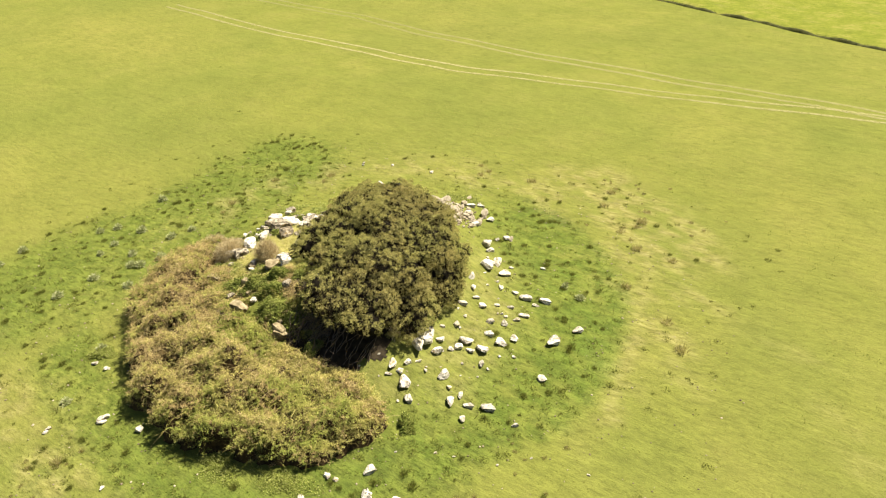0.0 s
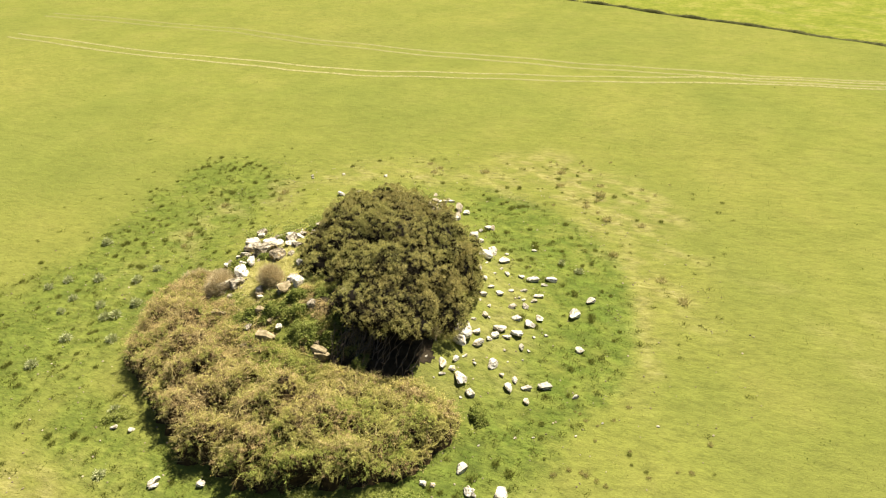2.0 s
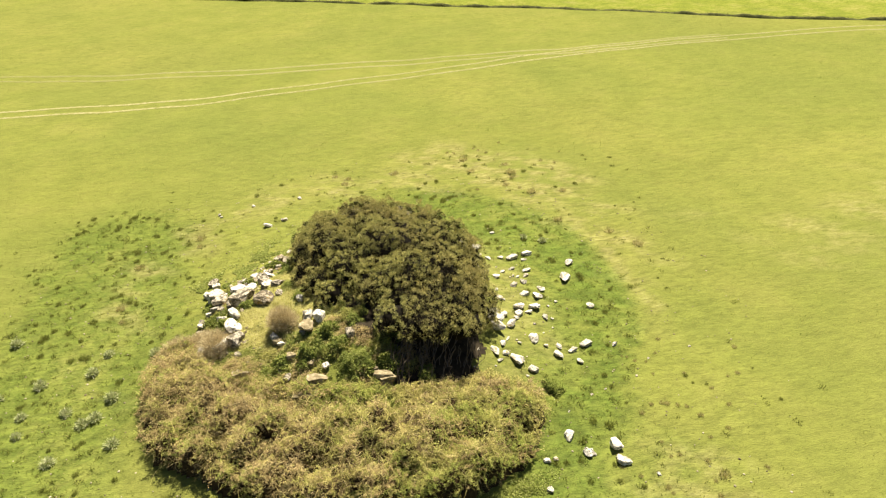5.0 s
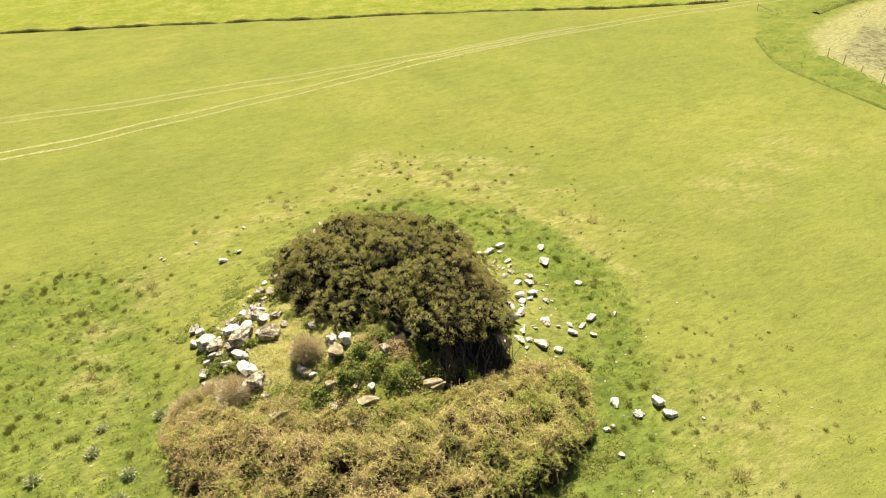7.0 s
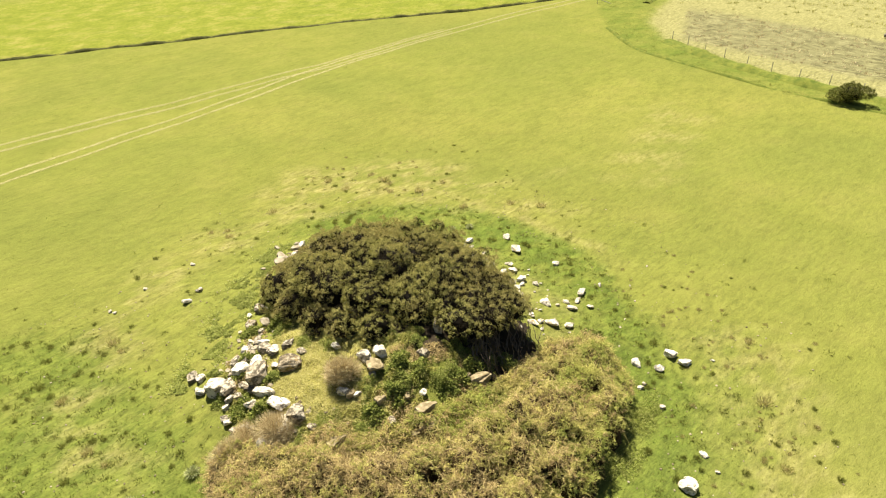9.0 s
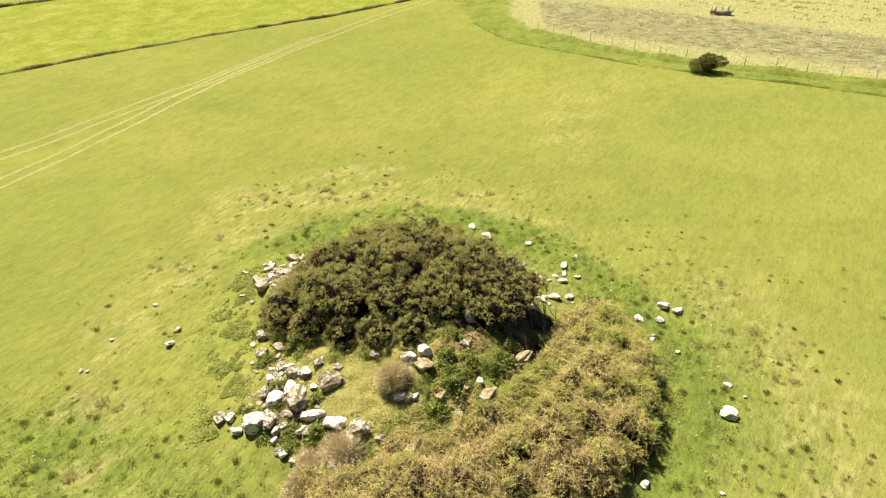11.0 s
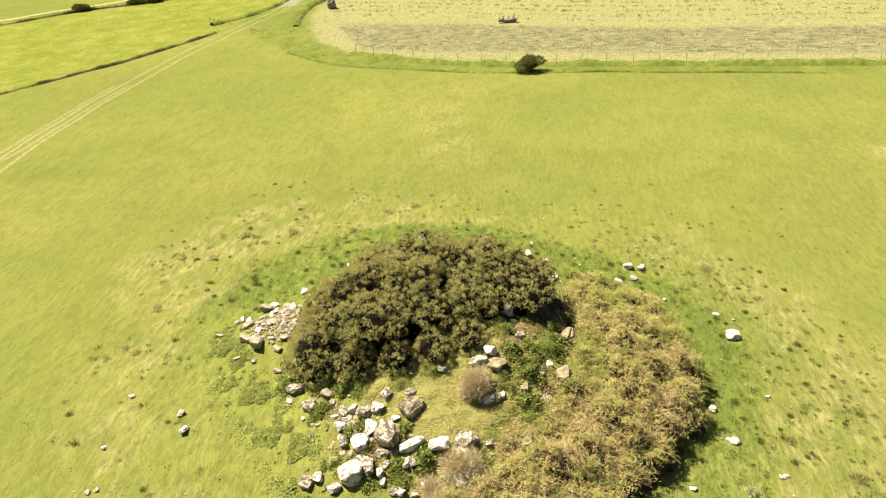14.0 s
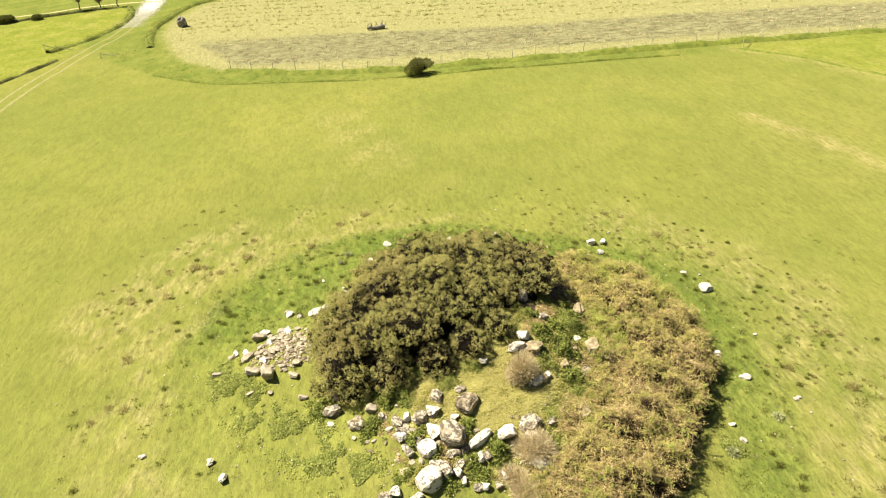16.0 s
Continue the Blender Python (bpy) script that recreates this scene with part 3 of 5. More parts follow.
def tube(points, radii, sides=7):
    """A tapered round limb along points."""
    co, faces = [], []
    pts = [Vector(p) for p in points]
    for i, (p, r) in enumerate(zip(pts, radii)):
        w = (pts[min(i + 1, len(pts) - 1)] - pts[max(i - 1, 0)]).normalized()
        a = w.orthogonal().normalized()
        b = w.cross(a)
        for k in range(sides):
            t = 6.2832 * k / sides
            co.append(p + (a * math.cos(t) + b * math.sin(t)) * r)
    for i in range(len(pts) - 1):
        for k in range(sides):
            m = (k + 1) % sides
            faces.append((i * sides + k, i * sides + m, (i + 1) * sides + m, (i + 1) * sides + k))
    return np.array(co), np.array(faces)


def limbs(feet, tops, r0, r1, wobble):
    out = []
    for f, t in zip(feet, tops):
        f, t = np.array(f, float), np.array(t, float)
        pts = [f + (t - f) * u + RNG.normal(0, wobble, 3) * math.sin(3.14 * u) for u in np.linspace(0, 1, 6)]
        out.append(tube(pts, np.linspace(r0, r1, 6)))
    return merge(*out)


def big_bush():
    ob = thing("bush", "broad dark olive evergreen bush with brown-tipped clumps, on the stony mound", "bush")
    cx, cy = -15.2, 22.2
    ob.location = (cx, cy, float(land(cx, cy)))
    back = Matrix.Translation(-ob.location)
    low = [0.0, 0.05, -0.2, 0.05, -0.4, 0.25, 0.2, 0.0, -0.4, -0.5, 0.1, 0.0, -0.6, -0.6, 0.0, -0.05, -0.05, -0.05, -0.1, -0.2, 0.0, 0.1]
    outer = crown_mesh(LOBES, 5200, (0.10, 0.21), 26, 11, (0.03, 0.058), low, -0.27, 1.0, 2.6, 1.5)
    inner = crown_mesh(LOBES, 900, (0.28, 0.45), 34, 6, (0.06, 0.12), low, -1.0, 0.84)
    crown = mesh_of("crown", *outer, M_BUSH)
    # this inner layer darkens the gaps by its colour, as shade would
    dead = mesh_of("inner_growth", *inner, M_SHADENEEDLE)
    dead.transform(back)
    under("inner_growth", dead, ob, "brown inner needles, darkened to near black to stand for shade")
    crown.transform(back)
    under("crown", crown, ob, "dense leafy clumps, olive with rusty tips")
    # near-black lumps paint deep shade into the gaps of the crown
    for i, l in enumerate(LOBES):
        me = bm_mesh("core", lump(l[:3], (l[3] * 0.7, l[4] * 0.7, l[5] * 0.7), 0.25, i * 3.7, 3), M_SHADECORE)
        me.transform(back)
        under("core", me, ob, "near-black filling that stands in for shade inside the crown")
    for i in range(7):
        a = i * 0.9
        f = (cx + 0.9 * math.cos(a), cy + 1.6 * math.sin(a))
        l = LOBES[i]
        me = mesh_of("trunk", *limbs([(*f, float(land(*f)) - 0.1)], [l[:3]], 0.14, 0.05, 0.15), M_BARK, True)
        me.transform(back)
        under("trunk", me, ob)
    # bare lower shoots in the shaded hollows
    x, y = RNG.uniform(-16.3, -12.3, 60), RNG.uniform(16.3, 17.6, 60)
    g = on_land(x, y, -0.05)
    me = mesh_of("undershoot", *limbs(g, g + np.c_[RNG.normal(0.3, 0.3, 60), RNG.normal(0.7, 0.3, 60), RNG.uniform(0.7, 1.3, 60)], 0.022, 0.008, 0.06), M_BARK)
    me.transform(back)
    under("undershoot", me, ob, "grey leafless lower shoots")


big_bush()


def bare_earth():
    """The dry dark soil under the crown, with the bush's shade painted into its colour."""
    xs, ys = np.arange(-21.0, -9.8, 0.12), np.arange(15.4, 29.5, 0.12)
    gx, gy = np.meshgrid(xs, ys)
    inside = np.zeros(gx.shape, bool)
    # added ellipses carry the painted shade to the south foot and west hollow
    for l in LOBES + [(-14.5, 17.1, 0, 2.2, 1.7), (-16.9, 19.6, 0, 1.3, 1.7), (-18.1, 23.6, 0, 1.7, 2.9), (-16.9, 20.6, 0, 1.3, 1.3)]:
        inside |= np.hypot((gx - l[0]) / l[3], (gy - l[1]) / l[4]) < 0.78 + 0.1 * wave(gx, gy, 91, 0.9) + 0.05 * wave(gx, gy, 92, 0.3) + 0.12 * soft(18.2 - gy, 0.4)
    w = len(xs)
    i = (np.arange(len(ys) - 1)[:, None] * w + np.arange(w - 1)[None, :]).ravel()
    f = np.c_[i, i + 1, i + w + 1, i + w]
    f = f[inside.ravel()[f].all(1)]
    me = mesh_of("bare_earth", np.c_[gx.ravel(), gy.ravel(), land(gx, gy).ravel() + 0.03], f, M_SHADESOIL, True)
    thing("bare_earth", "dry dark soil under the bush, with its shade painted in", "soil", kind="structure", data=me)


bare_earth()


# ---- the bramble belt round its foot ----
BELT = [(-25.8, 21.4, 1.1, 0.75), (-25.5, 19.5, 1.6, 1.05), (-24.8, 17.5, 2.0, 1.35), (-23.3, 15.8, 1.75, 1.45), (-21.2, 14.1, 1.85, 1.6), (-18.6, 12.9, 2.2, 1.6), (-15.6, 12.9, 2.1, 1.55), (-13.0, 13.6, 1.9, 1.2), (-11.2, 14.7, 1.3, 0.9)]


INNER = [(-23.2, 18.6, 1.2, 0.4), (-22.0, 17.0, 1.3, 0.5), (-20.3, 15.8, 1.3, 0.55), (-17.5, 15.3, 1.2, 0.5), (-14.5, 15.0, 1.1, 0.55), (-12.3, 15.5, 1.0, 0.45)]
BELT_LINE = [b[:2] for b in BELT]


def belt_height(x, y):
    """Height of the bramble canopy over the ground, below zero outside it."""
    mid = np.vstack([along(BELT, 0.5)[0] - np.array([0, 0, 0.15, 0]), along(INNER, 0.5)[0]])
    best = np.full(np.shape(x), -1.0)
    ragged = 0.98 + 0.15 * wave(x, y, 21, 2.0) + 0.12 * wave(x, y, 24, 0.8)
    for mx, my, w, h in mid:
        q = np.hypot(x - mx, y - my) / (w * ragged)
        best = np.maximum(best, np.where(q < 1, h * np.sqrt(np.clip(1 - q ** 8, 0, 1)), -1.0))
    pits = soft(-(wave(x, y, 26, 1.1) + 0.6 * wave(x, y, 27, 0.5)) - 0.7, 0.12)
    best = np.where(best > 0, best * (1 - 0.85 * pits), best)
    return np.where(best > 0, best * np.clip(0.92 + 0.22 * wave(x, y, 22, 2.6) + 0.17 * wave(x, y, 23, 1.05) + 0.09 * wave(x, y, 25, 0.45), 0.2, 1.6), -1)


def inside_belt(n):
    x, y = RNG.uniform(-27.5, -9, n), RNG.uniform(10, 22, n)
    h = belt_height(x, y)
    k = h > 0.05
    return x[k], y[k], h[k]


def bramble():
    ob = thing("bramble_thicket", "sprawling bramble thicket of tan arching stems and dull green leaves", "bramble")
    ob.location = (-18.6, 12.9, float(land(-18.6, 12.9)))
    back = Matrix.Translation(-ob.location)
    # dark sheet below the canopy, its colour standing for shade between the leaves
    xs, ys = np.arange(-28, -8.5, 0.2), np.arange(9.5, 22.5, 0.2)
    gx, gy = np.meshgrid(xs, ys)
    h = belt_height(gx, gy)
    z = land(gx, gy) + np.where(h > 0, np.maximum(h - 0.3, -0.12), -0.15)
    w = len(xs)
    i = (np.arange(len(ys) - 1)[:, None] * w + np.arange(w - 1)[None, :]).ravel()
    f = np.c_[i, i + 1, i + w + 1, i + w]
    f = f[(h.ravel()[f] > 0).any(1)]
    me = mesh_of("litter", np.c_[gx.ravel(), gy.ravel(), z.ravel()], f, M_SHADEMAT, True)
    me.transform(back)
    under("litter", me, ob, "matted dead brown stems inside the thicket, darkened to stand for shade")
    x, y, hh = inside_belt(42000)
    a = RNG.uniform(0, 6.283, len(x))
    start = np.c_[x, y, land(x, y) + hh * RNG.uniform(0.8, 1.12, len(x))]
    length = RNG.uniform(0.15, 0.5, len(x)) * np.where(RNG.uniform(0, 1, len(x)) < 0.06, 1.6, 1.0)
    me = mesh_of("tangle", *ribbons(start, np.c_[np.cos(a), np.sin(a)], length, RNG.uniform(0.008, 0.018, len(x)), RNG.uniform(0.01, 0.10, len(x))), M_STEM)
    me.transform(back)
    under("tangle", me, ob, "tan arching bramble stems")
    # longer canes arching over the top
    x, y, hh = inside_belt(1300)
    a = RNG.uniform(0, 6.283, len(x))
    start = np.c_[x, y, land(x, y) + hh * RNG.uniform(0.8, 1.0, len(x))]
    me = mesh_of("canework", *ribbons(start, np.c_[np.cos(a), np.sin(a)], RNG.uniform(0.3, 0.9, len(x)), RNG.uniform(0.010, 0.018, len(x)), RNG.uniform(0.03, 0.12, len(x)), 7), M_CANE)
    me.transform(back)
    tagged(under("canework", me, ob, "tan leafless bramble canes"), kind="stuff")
    # arching sprays with leaves on both sides, gathered in tufts with dark gaps between them
    x, y, hh = inside_belt(26000)
    full = wave(x, y, 33, 0.5) + 0.7 * wave(x, y, 34, 1.2) > -0.8
    x, y, hh = x[full], y[full], hh[full]
    brown = 0.05 + 0.5 * soft(-20.5 - x + 1.5 * wave(x, y, 28, 3.0), 1.0) + 0.75 * soft(wave(x, y, 29, 2.6) - 0.5, 0.2)
    dead = RNG.uniform(0, 1, len(x)) < np.clip(brown, 0.06, 0.9)
    for mat, mine, each, name, label in ((M_BRAMBLE, ~dead, 30, "foliage", "dull yellowish green bramble leaves"), (M_DEADLEAF, dead, 26, "dead_foliage", "withered tan and brown bramble leaves")):
        c = np.c_[x, y, land(x, y) + hh * RNG.uniform(0.68, 1.02, len(x))][mine]
        a = RNG.uniform(0, 6.283, len(c))
        out = np.c_[np.cos(a), np.sin(a), np.zeros(len(c))] * RNG.uniform(0.15, 0.42, (len(c), 1))
        rise = RNG.uniform(0.02, 0.11, len(c))
        k = np.repeat(np.arange(len(c)), each)
        u = RNG.uniform(0, 1, len(k))
        base = c[k] + out[k] * u[:, None] + RNG.normal(0, 0.028, (len(k), 3))
        base[:, 2] += rise[k] * 4 * u * (1 - 0.85 * u)
        way = 0.6 * unit(out[k]) + RNG.normal(0, 0.6, (len(k), 3)) + np.array([0, 0, 0.15])
        me = mesh_of(name, *leaves(base, way, RNG.uniform(0.04, 0.085, len(k)), RNG.uniform(0.018, 0.04, len(k)), np.tile(np.array([0, 0, 1.0]), (len(k), 1)), 0.6), mat)
        me.transform(back)
        under(name, me, ob, label)


M_CANE = leaf_material("bare_canes", ((0.0, (0.10, 0.065, 0.035)), (0.5, (0.22, 0.155, 0.075)), (1.0, (0.38, 0.29, 0.15))), None, trans=0.0)
# brown mat darkened so that gaps in the thicket read as shade
M_SHADEMAT = plain("litter", (0.018, 0.012, 0.006), (0.07, 0.045, 0.02), 4.0)
bramble()


# ---- stones ----
def rock_mesh(seed, mat=M_STONE):
    """A broken limestone boulder about one metre across: a ball cut by flat faces, then worn."""
    r = random.Random(seed)
    bm = bmesh.new()
    bmesh.ops.create_icosphere(bm, subdivisions=3, radius=0.62)
    cuts = [(Vector((r.gauss(0, 1), r.gauss(0, 1), r.gauss(0, 0.7))).normalized(), r.uniform(0.30, 0.54)) for _ in range(11)]
    cuts.append((Vector((r.gauss(0, 0.14), r.gauss(0, 0.14), 1)).normalized(), r.uniform(0.26, 0.38)))
    for v in bm.verts:
        for nrm, d in cuts:
            k = v.co.dot(nrm) - d
            if k > 0:
                v.co -= nrm * k
        p = v.co * 3 + Vector((seed * 5.1, 0, 0))
        v.co *= 1 + 0.15 * noise.noise(p * 0.8) + 0.08 * noise.noise(p * 2.3) + 0.05 * noise.noise(p * 5)
    return bm_mesh("stone", bm, mat, False)


M_PEBBLE = leaf_material("pale_rubble", ((0.0, (0.12, 0.09, 0.055)), (0.5, (0.22, 0.18, 0.115)), (1.0, (0.40, 0.34, 0.245))), None, trans=0.0)
ROCKS = [rock_mesh(i + 1) for i in range(12)]
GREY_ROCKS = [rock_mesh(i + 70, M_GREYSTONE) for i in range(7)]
MOSSY_ROCKS = [rock_mesh(i + 30, M_MOSSY) for i in range(4)]
TAN_ROCKS = [rock_mesh(i + 50, M_TAN) for i in range(6)]
STONE_RNG = random.Random(5)


def stone(x, y, broad, deep, turn, label, group, flat=0.6, sink=0.2, shapes=None):
    """One boulder bedded a little into the ground."""
    ob = thing("stone", label, "stone", group, data=STONE_RNG.choice(shapes or ROCKS))
    s = (broad, deep, flat * math.sqrt(broad * deep) * STONE_RNG.uniform(0.9, 1.2))
    ob.matrix_world = pose(x, y, float(land(x, y)) + s[2] * (0.5 - sink), STONE_RNG.uniform(-14, 14), STONE_RNG.uniform(-14, 14), turn) @ Matrix.Diagonal((*s, 1))
    return ob


# stones: x, y, breadth, depth, turn in degrees
RIM_SOUTH_STONES = [
    (-22.77, 20.10, 0.50, 0.32, 104), (-22.88, 20.97, 0.92, 0.75, 107), (-23.05, 21.98, 0.92, 0.81, 110), (-24.33, 22.30, 0.27, 0.47, 113), (-24.41, 22.51, 0.64, 0.35, 173),
    (-24.84, 22.84, 0.46, 0.31, 115), (-23.70, 23.02, 0.37, 0.39, 114), (-23.11, 23.16, 1.02, 0.56, 114), (-23.74, 23.28, 0.54, 0.30, 172), (-21.60, 23.34, 1.00, 0.92, 112),
    (-24.75, 23.39, 0.38, 0.43, 174), (-20.83, 23.41, 0.49, 0.35, 112), (-24.73, 23.55, 0.60, 0.33, 117), (-23.29, 23.75, 0.52, 0.28, 116), (-21.95, 23.93, 0.48, 0.26, 114),
    (-23.81, 24.06, 0.51, 0.32, 117), (-22.72, 24.09, 0.99, 1.20, 116), (-23.33, 24.09, 0.44, 0.35, 171), (-24.44, 24.10, 0.33, 0.30, 174),
]
RIM_MIDDLE_STONES = [
    (-24.16, 24.24, 0.33, 0.55, 118), (-23.34, 24.28, 0.61, 0.34, 117), (-20.84, 24.45, 0.54, 0.92, 114), (-21.45, 24.73, 0.63, 0.63, 116), (-21.52, 24.75, 0.50, 0.51, 167),
    (-22.37, 24.85, 0.63, 0.75, 117), (-23.88, 24.89, 0.71, 0.99, 120), (-21.63, 25.20, 0.74, 0.56, 117), (-23.01, 25.22, 0.67, 1.14, 119), (-24.18, 25.37, 0.99, 1.24, 122),
    (-22.58, 25.50, 0.51, 0.52, 170), (-22.16, 25.71, 0.44, 0.48, 119), (-21.39, 25.82, 0.57, 0.36, 167), (-21.94, 25.94, 0.40, 0.68, 169), (-22.86, 25.96, 0.44, 0.67, 121),
    (-24.69, 25.99, 0.52, 0.44, 124), (-21.47, 26.16, 0.40, 0.58, 119), (-22.12, 26.21, 0.49, 0.68, 120), (-21.61, 26.58, 0.35, 0.26, 121),
]
RIM_NORTH_STONES = [
    (-24.26, 26.67, 0.47, 0.47, 174), (-20.88, 26.87, 0.36, 0.40, 120), (-24.43, 27.07, 0.58, 0.56, 126), (-20.86, 27.89, 0.63, 0.77, 123), (-19.76, 28.76, 0.56, 0.79, 166),
    (-19.70, 28.90, 0.76, 0.42, 123), (-20.36, 28.94, 0.32, 0.29, 124),
]
HOLLOW_STONES = [
    (-17.80, 18.79, 0.65, 0.41, 98), (-18.98, 20.13, 0.73, 0.63, 102), (-19.52, 20.57, 0.82, 0.55, 103), (-19.81, 22.14, 0.54, 0.35, 108), (-19.82, 19.70, 0.38, 0.36, 101),
    (-20.78, 19.59, 0.28, 0.48, 101), (-21.08, 20.14, 0.80, 0.44, 103), (-18.99, 17.62, 0.34, 0.32, 95), (-20.63, 17.76, 0.43, 0.40, 96), (-23.58, 21.08, 0.88, 0.88, 77),
    (-24.37, 21.00, 1.15, 0.65, 76),
]
MOSSY_STONES = [
    (-19.58, 19.86, 0.82, 0.66, 101), (-19.52, 17.02, 0.92, 1.01, 93), (-19.71, 16.60, 0.59, 0.83, 92), (-20.31, 16.69, 0.68, 0.61, 93), (-20.44, 18.71, 0.48, 0.40, 98),
    (-16.59, 16.51, 0.68, 0.79, 92), (-22.73, 18.67, 0.91, 0.86, 99), (-19.54, 17.92, 0.33, 0.31, 157), (-20.36, 18.61, 0.48, 0.34, 160), (-20.97, 19.77, 0.64, 0.35, 163),
    (-20.49, 16.96, 0.51, 0.28, 158), (-16.66, 16.64, 0.96, 0.57, 148), (-16.96, 17.03, 0.38, 0.30, 149),
]
SCREE_STONES = [
    (-14.31, 33.58, 0.48, 0.32, 108), (-14.95, 32.75, 0.70, 0.43, 107), (-16.15, 32.40, 0.74, 0.62, 107), (-16.62, 31.62, 0.67, 1.14, 105), (-13.35, 32.20, 0.85, 0.47, 105),
    (-13.21, 31.04, 0.55, 0.40, 102), (-10.97, 30.86, 0.51, 0.28, 101), (-15.31, 34.21, 0.53, 0.29, 110), (-17.33, 32.47, 0.45, 0.25, 108), (-17.59, 31.53, 0.27, 0.24, 106),
    (-18.41, 30.07, 0.48, 0.33, 103), (-17.07, 30.47, 0.44, 0.58, 103), (-16.40, 30.26, 0.50, 0.35, 102), (-20.45, 27.12, 0.64, 0.45, 96), (-14.37, 32.13, 0.41, 0.33, 105),
    (-14.07, 31.15, 0.36, 0.42, 103),
]
SLOPE_FOOT_STONES = [
    (-22.73, 8.68, 0.28, 0.17, 69), (-21.04, 10.09, 0.39, 0.21, 64), (-23.55, 12.37, 0.30, 0.26, 62), (-24.38, 12.40, 0.30, 0.27, 63), (-9.62, 13.14, 0.56, 0.42, 36),
    (-9.18, 14.32, 0.14, 0.09, 33), (-7.80, 15.09, 0.14, 0.12, 27), (-7.06, 15.28, 0.12, 0.09, 25), (-5.36, 15.70, 0.14, 0.12, 19), (-4.29, 16.62, 0.12, 0.10, 14),
    (-9.91, 16.70, 0.35, 0.56, 31), (-2.02, 16.87, 0.14, 0.12, 7), (-7.53, 17.08, 0.29, 0.37, 24), (-11.34, 17.32, 0.36, 0.20, 33), (-10.51, 17.32, 0.50, 0.86, 31),
    (-8.41, 17.66, 0.35, 0.60, 25), (-10.95, 17.74, 0.36, 0.39, 32), (-7.56, 17.79, 0.50, 0.29, 23), (-5.45, 17.80, 0.34, 0.19, 17),
]
SLOPE_SOUTH_STONES = [
    (-11.40, 17.81, 0.36, 0.60, 33), (-6.76, 18.08, 0.65, 0.44, 21), (-8.16, 18.14, 0.25, 0.43, 24), (-8.77, 18.26, 0.25, 0.27, 26), (-10.87, 18.30, 0.36, 0.33, 31),
    (-10.04, 18.42, 0.15, 0.26, 29), (-9.24, 18.63, 0.56, 0.62, 26), (-10.51, 18.70, 0.26, 0.15, 29), (-10.93, 19.35, 0.63, 0.98, 29), (-10.07, 19.62, 0.68, 0.41, 27),
    (-10.81, 20.06, 0.95, 1.01, 28), (-9.64, 20.09, 0.32, 0.29, 26), (-8.10, 20.19, 0.32, 0.42, 22), (-10.22, 20.28, 0.48, 0.33, 27), (-9.38, 20.45, 0.37, 0.56, 25),
    (-8.84, 20.54, 0.43, 0.27, 23), (-5.35, 20.81, 0.53, 0.37, 14), (-8.39, 20.94, 0.59, 0.52, 22), (-9.22, 20.96, 0.75, 0.43, 24),
]
SLOPE_MIDDLE_STONES = [
    (-10.52, 21.06, 0.27, 0.23, 27), (-6.99, 21.48, 0.27, 0.16, 18), (-10.02, 21.55, 0.33, 0.45, 25), (-7.90, 21.90, 0.60, 0.60, 20), (-8.50, 22.06, 0.49, 0.41, 21),
    (-9.98, 22.36, 0.28, 0.17, 24), (-7.46, 22.55, 0.39, 0.59, 18), (-8.85, 22.91, 0.50, 0.35, 21), (-10.39, 23.01, 0.56, 0.34, 24), (-8.23, 23.17, 0.34, 0.46, 20),
    (-5.74, 23.39, 0.61, 0.70, 14), (-9.57, 23.61, 0.51, 0.36, 22), (-8.36, 23.72, 0.28, 0.17, 19), (-7.81, 23.87, 0.40, 0.23, 18), (-10.11, 23.90, 0.40, 0.22, 23),
    (-9.05, 24.23, 0.29, 0.25, 20), (-7.61, 24.36, 0.52, 0.29, 17), (-10.54, 24.53, 0.29, 0.50, 23), (-8.40, 24.54, 0.41, 0.22, 19),
]
SLOPE_UPPER_STONES = [
    (-4.95, 24.77, 0.52, 0.52, 11), (-10.97, 25.24, 0.36, 0.61, 23), (-7.44, 25.45, 0.41, 0.24, 16), (-9.46, 25.70, 0.24, 0.41, 20), (-7.98, 25.70, 0.71, 0.42, 17),
    (-8.68, 25.80, 0.36, 0.25, 19), (-7.02, 25.98, 0.65, 0.44, 15), (-9.81, 26.07, 0.24, 0.20, 21), (-9.82, 26.97, 0.68, 0.47, 20), (-10.82, 27.06, 0.93, 1.04, 22),
    (-9.72, 27.81, 0.25, 0.21, 19), (-10.56, 27.84, 0.51, 0.86, 21), (-11.42, 28.80, 0.52, 0.45, 22), (-8.21, 28.92, 0.32, 0.20, 16), (-11.90, 29.39, 0.73, 0.81, 22),
    (-11.63, 30.29, 0.34, 0.32, 21), (-13.25, 30.81, 0.55, 0.49, 23), (-11.26, 30.83, 0.41, 0.51, 20), (-14.95, 31.37, 0.35, 0.23, 25),
]
SLOPE_NORTH_STONES = [
    (-14.16, 31.67, 0.49, 0.27, 24), (-15.59, 31.93, 0.50, 0.32, 26), (-12.87, 32.03, 0.49, 0.64, 22), (-14.51, 32.79, 0.72, 0.40, 24), (-14.06, 33.38, 0.51, 0.28, 23),
]
